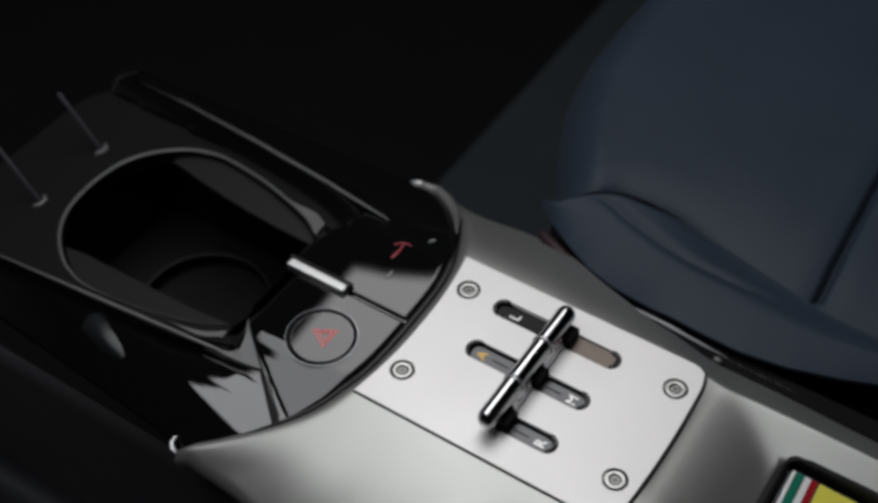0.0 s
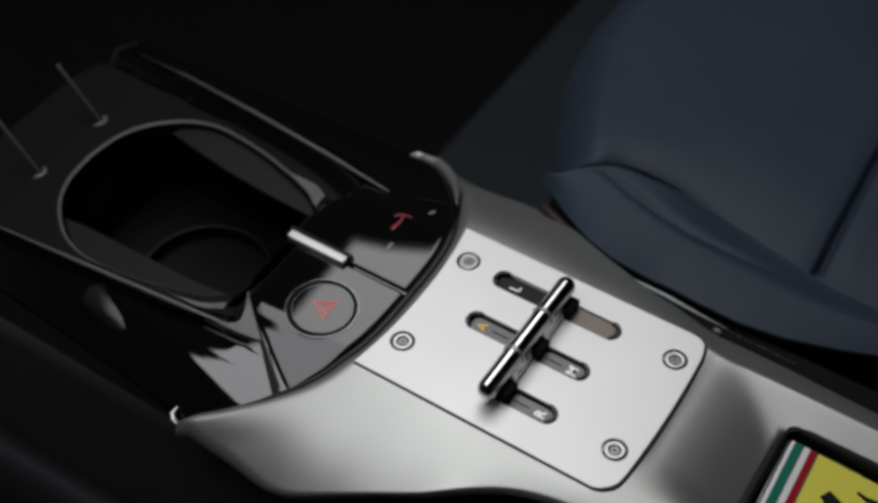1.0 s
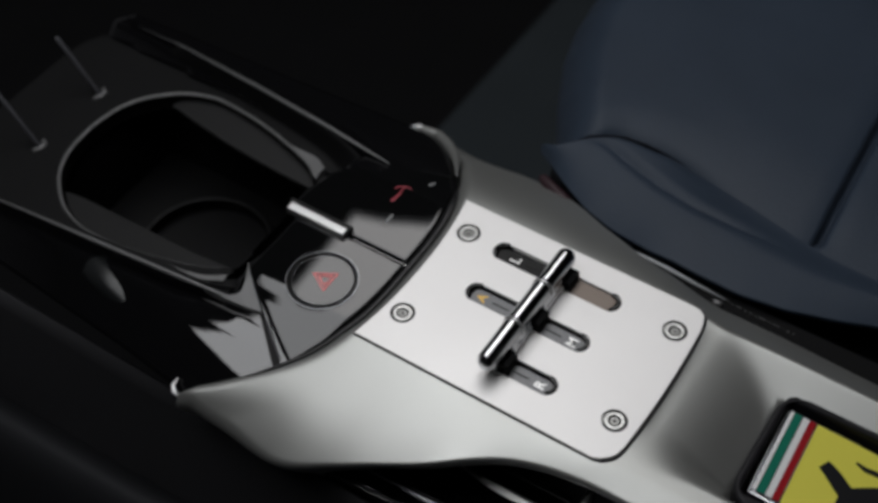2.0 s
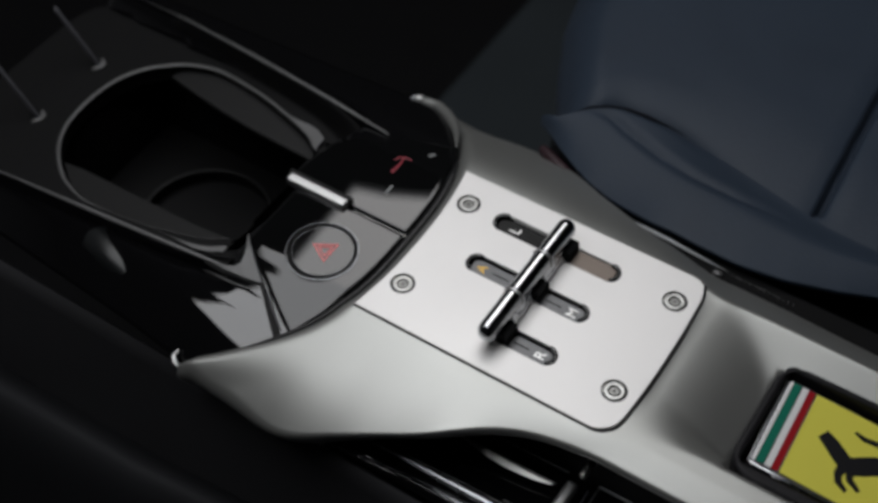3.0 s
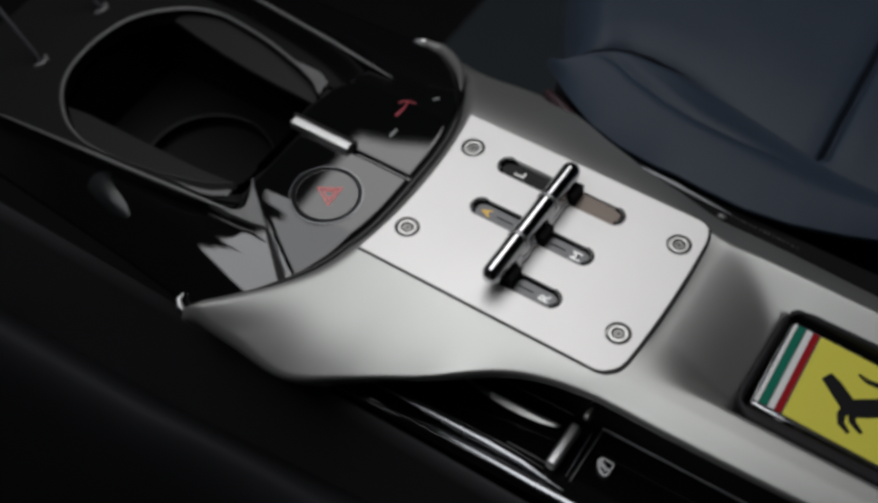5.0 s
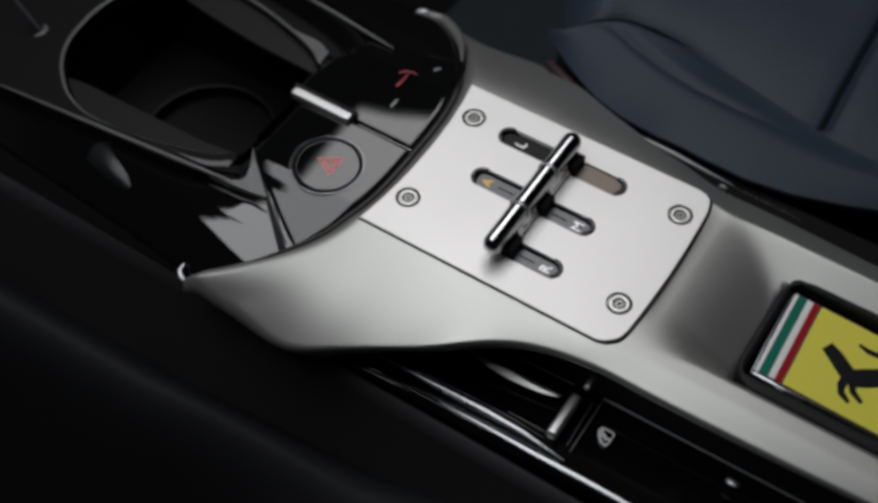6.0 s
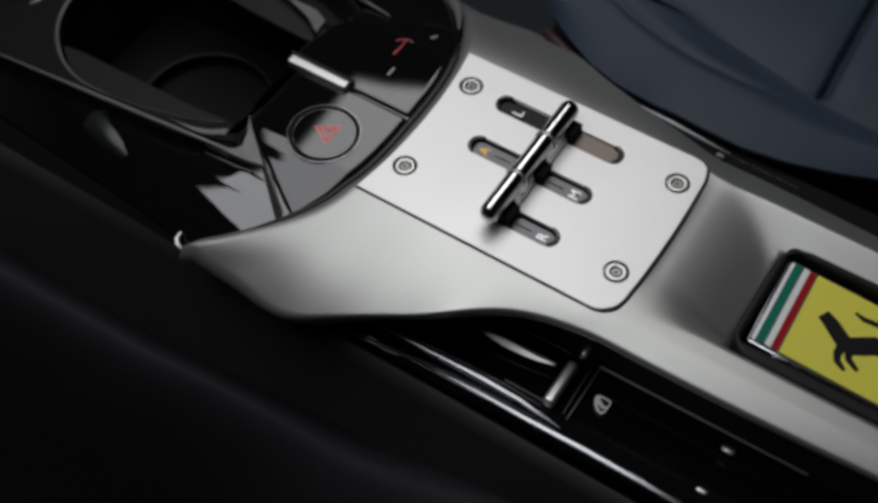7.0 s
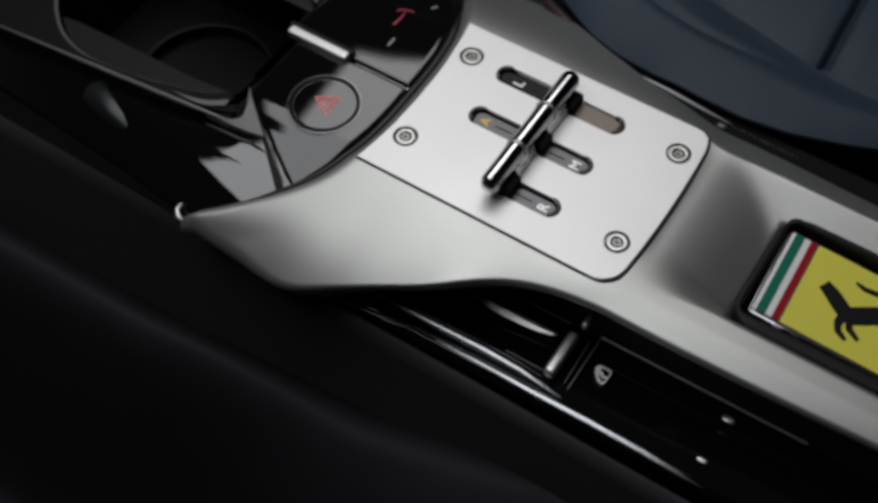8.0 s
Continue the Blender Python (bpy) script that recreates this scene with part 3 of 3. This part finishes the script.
def tray_skin(s, v):
    x0, y0 = mouth(s)
    x1, y1 = shoulder(math.atan2(y0 - TY, x0))
    top = 392.5
    if v < 0.12:
        k = v / 0.12
        z = 372 + 9 * k
        return x0 * (1 - 0.02 * (1 - k)), y0, z
    k = (v - 0.12) / 0.88
    x, y = x0 + (x1 - x0) * k, y0 + (y1 - y0) * k
    z = 381 + (top - 381) * ease(0.55, 1.0, k) * ease(275, 245, y)
    return x, y, z


sheet("rim", tray_skin, 128, 24, TRAY, tray, "dark grey satin rim", keep=lambda x, y, z: not (y < 139 and abs(x) < 38), closed=True)
REAR = [s for s in np.linspace(0, 0.5, 400) if mouth(s)[1] < 143][0]   # where the right side meets the panel
lip = [(*mouth(s), 381.2) for s in np.linspace(-REAR, REAR, 121)]
# pale lip for the rim's highlight, thinned where that fades
tube("lip", lip, [(0.55 + 0.45 * min(1, i / 8, (120 - i) / 8)) * (1 - 0.9 * ease(238, 196, p[1]) if p[0] < 0 else 1.0) for i, p in enumerate(lip)], EDGE, tray, "thin lip, its highlight put in as a paler colour", sides=8)


def chamfer(s, v):
    q = -REAR + 2 * REAR * s
    x, y = mouth(q)
    c = 0.6 + 5.8 * ease(170, 141, y)
    if x < 0:   # set off from the mouth on the driver's side
        a = ease(188, 152, y)
        c = (c - 0.55 * ease(240, 205, y)) * (1 - 0.25 * a)
        x, y = x - 4.0 * a, y - 2.2 * a
    k = 1 + c * v / max(20.0, abs(x))
    return x * k, y - 0.15 * c * v, 381.4 + (0.42 if x > 0 else 0.16) * c * v


sheet("chamfer", chamfer, 120, 4, CHAMFER, tray, "satin grey chamfer")
for sx in (-1, 1):
    # pale rail for the light its ridge catches, tapered where that fades
    tube("rail", [(sx * 51.5, 112, 392.5), (sx * 55.8, 150, 392.8), (sx * 60.5, 200, 392.8), (sx * 64.5, 250, 392), (sx * 67, 285, 389)], [0.35, 1.1, 1.1, 0.6, 0.15], EDGE, tray, "thin satin rail, its highlight put in as a paler colour", sides=8)
    wall = [(sx * table([(112, 51.5), (150, 55.8), (200, 60.5), (250, 64.5), (300, 68)], y), y) for y in range(112, 301, 12)]
    mesh_from("side_wall", [(x, y, z) for x, y in wall for z in (392.3, 372)], [(2 * i, 2 * i + 1, 2 * i + 3, 2 * i + 2) for i in range(len(wall) - 1)], GLOSS_SOFT, tray, "black side wall")
    # ledge under the mouth with a straight inner edge
    led = [(30, 143), (30.4, 164), (31.2, 182), (32.8, 201), (35.5, 222), (38.5, 240)] if sx > 0 else [(-30.5, 143), (-30.8, 150), (-32.3, 165), (-33, 199), (-33.8, 234), (-35.5, 246)]
    gap = 0.3 if sx > 0 else 2.4
    arc = [mouth(q) for q in np.linspace(0.09, REAR, 40)]
    led += [(sx * (x - gap), y) for x, y in arc if x - gap > (34 if y > 200 else 30.6) and 143 < y < (240 if sx > 0 else 246)]
    ledge = flat("ledge", [led if sx > 0 else led[::-1]], 376.5, 3.0, 0.4, LEDGE, tray, "dark grey ledge")
    if sx > 0:
        for v in ledge.data.vertices:   # the far ledge rises outwards
            v.co.z += 0.11 * (v.co.x - 0.036)
# bulge added on the flank only to carry a leaf-shaped reflection
tube("sheen_bulge", [(-60.5, 204, 381), (-65.5, 195, 380), (-69.5, 181, 378), (-72, 166, 376), (-73, 148, 374)], [0.6, 8.0, 7.6, 5.8, 0.6], BULGE, tray, "satin black bulge added to catch a reflection", sides=16)
block("well", -50, 50, 128, 264, 318, 322, WELL, tray, "black floor of the well", bevel=1)
for sx in (-1, 1):
    block("well_wall", sx * 51 - 2, sx * 51 + 2, 128, 264, 320, 374, WELL, tray, bevel=0.8)
block("well_wall", -50, 50, 261, 265, 320, 374, WELL, tray, bevel=0.8)
block("well_wall", -50, 50, 129, 133, 320, 384, WELL, tray, bevel=0.8)
ring = [(-0.3 + 34 * math.cos(a), 194.5 + 34 * math.sin(a), 330) for a in np.linspace(0, 2 * math.pi, 49)]
tube("cup_ring", ring, 1.1, LEDGE, tray, "black cup holder ring", sides=8)
sheet("cup_wall", lambda s, v: (-0.3 + 34 * math.cos(2 * math.pi * s), 194.5 + 34 * math.sin(2 * math.pi * s), 321 + 9 * v), 48, 2, WELL, tray, "black cup holder wall", closed=True)
cut = [(-35.8, 127.1), (-40.6, 122.2), (-45.1, 116.7), (-49.4, 111.4), (-52.4, 107.4), (-53.6, 115.3), (-54.5, 127.3), (-54.5, 138.7), (-52.7, 126.9), (-51.2, 123.3), (-48.9, 121.5), (-44.8, 122.3)]
n = len(cut)
mesh_from("gusset", [(x, y, max(deck(x, y), 391.5) + h) for h in (0.9, -3.0) for x, y in cut], [tuple(range(n)), tuple(range(2 * n - 1, n - 1, -1))] + [(i, (i + 1) % n, n + (i + 1) % n, n + i) for i in range(n)], CHAMFER, tray, "satin grey corner piece", smooth=False)
for x in (-22.3, 22):
    post = tube("post", [(x, 272.6, 380), (x, 294.6, 409)], 1.1, POST, tray, "slim dark metal post", sides=10)
    tube("collar", [(x - 3.5, 273.4, 381), (x - 1, 271.2, 381.4), (x + 2, 271.4, 381.4), (x + 3.6, 274.1, 381)], 1.3, EDGE, post, "pale metal collar", sides=8)

# ---- key in its holder ----
holder = thing("key_holder", "matt black frame in the console that holds the key", "key holder")
flat("frame", [pill(-30.5, 28.5, -262, -101, 12, 10), pill(-24.5, 25.0, -255, -105, 2.5)], 398.4, 12, 1.8, FRAME, holder, "matt black frame", res=3)
block("floor", -26, 26, -258, -102, 380, 387, FRAME, holder, "black floor of the holder", bevel=0.5)
key = thing("key_fob", "yellow enamel key with tricolour stripes in chrome frame", "car key")
key.matrix_world = pose(0.0004, -0.1068, 0.3965, 6.0, 0, 2.2)
flat("case", [pill(-21.7, 21.7, -112, -0.4, 2.0)], -0.4, 5.0, 0.8, STRIP, key, "chrome case", res=3)
for y0, y1, m, w in ((-2.45, -1.1, WHITE_ENAMEL, "narrow white"), (-5.9, -2.6, GREEN, "green"), (-9.0, -6.35, WHITE_ENAMEL, "white"), (-11.85, -9.1, RED, "red")):
    flat("stripe", [pill(-20.5, 20.5, y0, y1, 0.3, 2)], 0.0, 1.0, 0.1, m, key, w + " enamel stripe")
flat("field", [pill(-20.5, 20.5, -110, -12.5, 0.5)], 0.0, 1.0, 0.1, YELLOW, key, "yellow enamel field")


tube("edge_strip", [(-22.3, -1.0, -0.6), (-22.3, -60, -0.6), (-22.3, -110, -0.6)], 0.7, CHROME, key, "bright chrome edge strip", sides=8)
tube("edge_strip", [(-22.0, -0.2, -0.5), (-8, 0.1, -0.5), (20, 0.1, -0.5)], 0.5, STRIP, key, "chrome end strip", sides=8)
block("clip", -24.0, -21.0, -14.5, -11.0, -4.0, -0.2, STRIP, key, "small chrome clip", bevel=0.5)


def strokes(name, paths, z, mat, parent, label):
    """Flat tapering strokes, joined into one plain mark."""
    verts, faces = [], []
    for k, (path, radii) in enumerate(paths):
        top = z + 0.02 * k
        pts = [Vector((x, y)) for x, y in path]
        side = []
        for i, p in enumerate(pts):
            t = (pts[min(i + 1, len(pts) - 1)] - pts[max(i - 1, 0)]).normalized()
            side.append((p + Vector((-t.y, t.x)) * radii[i], p - Vector((-t.y, t.x)) * radii[i]))
        loop = [a for a, b in side] + [b for a, b in reversed(side)]
        n, o = len(loop), len(verts)
        verts += [(q.x, q.y, top) for q in loop] + [(q.x, q.y, z - 0.3) for q in loop]
        m = len(side)
        for i in range(m - 1):
            faces.append((o + i, o + i + 1, o + n - 2 - i, o + n - 1 - i))
        for i in range(n):
            j = (i + 1) % n
            faces.append((o + i, o + j, o + n + j, o + n + i))
    return mesh_from(name, verts, faces, mat, parent, label, smooth=False)


MARK = [
    ([(4.8, -21.0), (2.4, -25.5), (-0.4, -29.5), (-3.4, -34)], [2.6, 3.2, 3.4, 3.4]),
    ([(-4.2, -31), (-3.0, -35.5), (-0.2, -40), (2.6, -44), (3.6, -50), (3.0, -58)], [2.2, 3.9, 4.1, 4.1, 4.3, 4.5]),
    ([(-4.6, -33), (-8.6, -32.4), (-11.8, -33.6), (-14.2, -37.6)], [2.2, 1.7, 1.4, 0.8]),
    ([(-5.0, -36), (-8.8, -37.2), (-11.6, -42)], [1.8, 1.4, 0.8]),
    ([(12.4, -31.8), (11.4, -36.0), (12.2, -42.5)], [0.5, 1.1, 1.2]),
]
strokes("emblem", MARK, 0.25, ENAMEL_BLACK, key, "plain black emblem of broad strokes")

# ---- window switch panels on both flanks ----
def switch_panel(sx):
    p = thing("switch_panel", "glossy black window switch panel with chrome strips", "switch panel")

    def skin(s, v):
        y = 70 - 330 * v
        top = min(s, 0.95) / 0.95
        xi = table(WIDE, y) - 9
        x = xi + (table([(-260, 77), (-120, 80.5), (0, 83.5), (38, 84)], y) - xi) * top
        z = 353 + 8.0 * top - 34 * max(0, s - 0.95) / 0.05
        return sx * x, y, z
    sheet("plate", skin, 60, 60, GLOSS, p, "glossy black plate", thick=3)
    tube("strip", [(sx * 77.0, 47, 359.8), (sx * 76.3, 18, 361.2), (sx * 75.9, 0, 361.4), (sx * 75.4, -20, 361.4), (sx * 75.8, -38, 361.4), (sx * 77.8, -58, 361.0)], [0.4, 1.2, 2.0, 2.3, 1.6, 0.3], STRIP, p, "chrome strip", sides=14, flat_z=0.7)
    tube("strip", [(sx * 82.0, 6, 360), (sx * 81.5, -20, 360.2), (sx * 81.6, -46, 360.3), (sx * 81.0, -72, 360.3), (sx * 81.0, -98, 360.2), (sx * 81.3, -112, 360), (sx * 81.6, -124, 359.6)], [0.3, 1.3, 1.9, 2.2, 2.1, 1.5, 0.2], STRIP, p, "chrome strip", sides=14, flat_z=0.8)
    tube("bead", [(sx * 74.6, 17, 361.2), (sx * 73.6, -8, 361.6), (sx * 72.8, -30, 361.4), (sx * 73.6, -46, 361.2)], [0.2, 0.35, 0.35, 0.2], EDGE, p, "fine bead along the strip", sides=6)
    block("toggle", *sorted((sx * 50, sx * 72.5)), -51.0, -45.9, 360, 366, SLIDE, p, "satin chrome toggle", bevel=1.8, seg=4)
    tube("toggle", [(sx * 44.0, -52.8, 376), (sx * 51.0, -52.8, 376)], 1.9, STEEL, p, "dark toggle end", sides=10)
    tube("seam", [(sx * 44.5, -58, 361.4), (sx * 72, -58, 360.6)], 0.35, EDGE, p, "fine bright seam", sides=6)
    tube("seam", [(sx * 44.5, -58, 361.4), (sx * 43.5, -150, 361.4)], 0.6, SATIN, p, "fine bright seam", sides=6)
    tube("seam", [(sx * 49, -54.8, 361.2), (sx * 71, -55.5, 360.6)], 0.3, POST, p, "fine grey seam", sides=6)
    tube("seam", [(sx * 69.8, -27, 359), (sx * 69.8, -46.5, 359)], 0.35, EDGE, p, "fine bright seam", sides=6)
    tube("seam", [(sx * 46.5, -8, 361.4), (sx * 45.5, -44, 361.4)], 0.35, EDGE, p, "fine bright seam", sides=6)
    # glints on the glossy plate, put in as small chrome dots
    for x, y in ((49.5, -118), (71, -117)):
        tube("glint_dot", [(sx * x, y, 359.5), (sx * x, y - 2.6, 359.5)], 1.8 if x < 60 else 1.2, SLIDE, p, "small chrome dot put in for a glint", sides=10, flat_z=0.5)
    return p


left_switches = switch_panel(-1)
# symbol of a car window: outline, pane and a small arrow block
flat("window_symbol", [[(-56.8, -62.2), (-54.9, -63.0), (-54.6, -63.9), (-54.6, -68.4), (-55.6, -69.3), (-61.1, -69.1), (-62.3, -68.2), (-61.7, -65.7), (-59, -63.2)], [(-55.3, -64.4), (-55.3, -68.5), (-58.0, -68.7), (-58.2, -66.6), (-57.2, -66.4), (-57.0, -64.9)], [(-58.8, -64.6), (-59.5, -65.0), (-61.3, -67.4), (-60.4, -68.4), (-59.2, -68.5), (-59.1, -67.4), (-60.0, -67.2), (-58.9, -66.0)]], 358.6, 0.8, 0.02, WHITE, left_switches, "white window symbol")
# reflection on the black plate, put in as a tilted pale crescent
CRESCENT = [(6.0, -53.2, -53.5), (-3, -53.2, -54.9), (-9, -53.1, -55.7), (-18, -52.9, -56.2), (-26, -53.1, -55.9), (-34, -53.0, -54.9), (-41, -52.6, -53.0)]   # y, inner and outer x


def crescent_skin(a, v):
    y = 6.0 - 47.0 * a
    ys, inner, outer = zip(*CRESCENT[::-1])
    x0, x1 = float(np.interp(y, ys, inner)), float(np.interp(y, ys, outer))
    return x0 + (x1 - x0) * v, y, 359.6 - 0.42 * abs(x1 - x0) * v


sheet("reflection_crescent", crescent_skin, 40, 6, STEEL, left_switches, "satin crescent put in for a reflection", thick=1.0)
tube("seam", [(-52.2, 3.5, 357.2), (-51.4, -20, 357.2), (-50.8, -41, 357.2)], 0.4, EDGE, left_switches, "fine bright seam", sides=6)

# ---- passenger seat of navy leather ----
seat = thing("passenger_seat", "navy blue leather seat cushion with stitched bolster", "car seat")
CREASE = [(-260, 128), (-112, 116), (-86, 117), (-62, 122), (-31, 129), (2, 136), (31, 134), (46, 122), (54, 110)]
CREASE = soft_table(CREASE, 4)


def cushion_skin(s, v):
    y = 130 - 430 * v
    x0 = table(CREASE, min(y, 54)) + 1.6 * max(0.0, y - 54)
    x = x0 + (460 - x0) * s
    fy = table([(100, 50), (132, 64), (154, 77), (185, 91), (209, 97), (235, 100), (272, 100), (330, 98), (460, 92)], x)
    d = fy - y
    z = 386 + 5 * math.sin(s * 2.2)
    z -= 5.0 * max(0.0, 1 - (x - x0) / 26) ** 2 * ease(-35, 25, y) + 4.0 * max(0.0, 1 - (x - x0) / 8) ** 2 * ease(-45, 5, y)
    z -= 6 * max(0.0, 1 - (x - x0) / 48) ** 2 * ease(25, -30, y)
    if d < 26:
        k = min(1.6, (26 - d) / 26)
        z -= 22 * k ** 2
        if d < 0:
            y = fy
            z -= 3.2 * (-d)
    sx = abs(y + 78 + (x - 127) * -0.04)
    if x > 122:
        z -= 7.0 * max(0.0, 1 - sx / 3.0) + 2.0 * max(0.0, 1 - sx / 14) ** 2
    return x, y, z


sheet("cushion", cushion_skin, 110, 420, NAVY, seat, "navy leather cushion")


def bolster_skin(s, v):
    y = 62 - 330 * v
    x1 = table(CREASE, min(y, 54))
    x0 = table([(-260, 112), (-119, 92), (-104, 86), (-81, 79), (-60, 76), (-39, 76.5), (-15, 78.5), (8, 84), (24, 89), (40, 97.5), (53, 106), (62, 111)], y)
    w = x1 - x0
    x = x0 + w * s * 1.02
    end = min(1.0, max(0.0, (62 - y) / 22)) ** 0.5
    low = ease(15, -30, y)
    z = 375 + 6 * low + (12 - 6 * low) * (1 - (1 - s) ** 2) * (0.4 + 0.6 * end) - 7.0 * max(0.0, (s - 0.86) / 0.14) ** 2 * ease(-35, 25, y) - 6 * ease(0.5, 1.0, s) * ease(25, -30, y)
    fold = abs(s - table([(-60, 0.72), (-46, 0.67), (-22, 0.61), (0, 0.60), (21, 0.68), (32, 0.77), (45, 0.9)], y))
    z -= 2.2 * max(0.0, 1 - fold / 0.13) ** 2 * ease(-80, -30, y) * ease(45, 28, y)
    if s == 0:   # turned under
        x, z = x + 6, z - 9
    return x, y, z


sheet("bolster", bolster_skin, 90, 110, NAVY, seat, "navy leather side bolster")
# cord along the seam; the crease's shade is put into its near-black colour
crease = [(112, 53), (119, 48.5), (126, 43), (131, 36), (134.6, 28), (136.2, 17), (136.0, 6), (135.0, -4)]
tube("seam", [(x, y, 382.4 - 0.026 * max(0, y - 43) ** 2 - 1.8 * ease(10, -50, y)) for x, y in crease], [0.6, 1.3, 1.7, 1.8, 1.6, 1.1, 0.5, 0.15], CREASE_SHADE, seat, "seam between bolster and cushion, its shade put in as a dark cord", sides=8)
tube("piping", [(100.5, 54, 370), (94, 40, 370), (87, 24, 369.5), (81.5, 8, 369), (77.5, -10, 368)], [2.6, 3.4, 3.2, 2.4, 0.6], PIPING, seat, "dark red piping", sides=10)
block("seat_base", 110, 460, -300, 60, 100, 372, NIGHT, seat, "black seat base", bevel=10)

rail = thing("seat_rail", "black seat rail with a bright edge and bolt", "seat rail")
block("channel", 72, 84, -260, 30, 100, 352, WELL, rail, "black channel", bevel=2)
tube("edge", [(77.6, -5, 376.4), (76.6, -26, 376.4), (75.4, -42, 376.2), (74.6, -56, 376.0)], [0.7, 1.2, 0.8, 0.2], SATIN, rail, "bright edge", sides=8)
block("cover", 60.5, 79.0, -200, 2, 350, 375.4, WELL, rail, "black rail cover", bevel=1.5)
rnd = random.Random(4)
for k in range(15):
    y, w = -57 - 2.3 * k + rnd.uniform(-0.4, 0.4), rnd.uniform(0.35, 0.8) * (1 - 0.03 * k)
    block("mark", 74.0 - 0.07 * k, 74.6 - 0.07 * k, y, y + 1.6 * w, 375.2, 375.55, DIM_MARK, rail, "tiny grey mark", bevel=0)
tube("bolt", [(70.6, -52.4, 376.4), (70.6, -54.2, 376.4)], 1.6, EDGE, rail, "small steel bolt", sides=10)

# ---- driver's seat, black leather, mostly in the dark ----
driver = thing("driver_seat", "black leather driver seat beside the console", "car seat")


def driver_skin(s, v):
    y = 330 - 900 * v
    x = table([(-600, -20), (-300, -28), (-160, -42), (-110, -54), (-79, -64), (-30, -79), (21, -92), (81, -98), (139, -104), (207, -106), (330, -110)], y) - 420 * s
    z = 318 - 34 * max(0.0, 1 - s / 0.08) ** 2 - 190 * ease(0.03, 0.22 + 0.36 * ease(110, -90, y), s)
    return x, y, z


sheet("cushion", driver_skin, 140, 90, NIGHT, driver, "black leather cushion")
block("seat_base", -500, -150, -560, 320, 60, 110, NIGHT, driver, "black seat base", bevel=10)

# ---- cabin ----
def wall(name, x0, x1, y0, y1, z0, z1, mat, label, cat):
    return tagged(block(name, x0, x1, y0, y1, z0, z1, mat, None, "", bevel=0), label, cat, kind="structure")


wall("floor", -800, 800, -1300, 1000, 40, 60, CARPET_BLACK, "black carpeted cabin floor", "floor")
# lighter carpet stands in for the lit part; it ends where shade begins
wall("floor_mat", 60, 790, -100, 272, 60, 100, CARPET, "dark grey-blue carpet mat beside the console", "floor mat")
# unseen walls, added to block light and give the silver something dark to reflect
wall("wall_left", -820, -800, -1300, 1000, 40, 1150, CABIN_SIDE, "black leather door side of the cabin", "wall")
wall("wall_right", 800, 820, -1300, 1000, 40, 1150, CABIN_SIDE, "black leather door side of the cabin", "wall")
wall("wall_front", -820, 820, 1000, 1020, 40, 1150, SHELL, "grey front of the cabin", "wall")
wall("wall_back", -820, 820, -1320, -1300, 40, 1150, SHELL, "grey rear of the cabin", "wall")
# unseen roof, added; its opening is notched to shape the black panel's reflections
RX0, RX1, RY0, RY1 = (v * 1000 for v in OPEN)
roof = flat("ceiling", [[(-820, -1320), (820, -1320), (820, 1020), (-820, 1020)], [(RX0, RY0), (RX1, RY0), (RX1, 340), (590, 440), (572, 455), (548, 503), (537, 542), (200, 524), (-180, 520), (-190, 496), (-228, 497), (-240, 519), (-290, 518), (-326, 534), (-381, 551), (RX0, RY1)]], 1165, 14, 0, SHELL)
tagged(roof, "unseen grey roof, added, its opening cut to shape reflections", "ceiling", kind="structure")
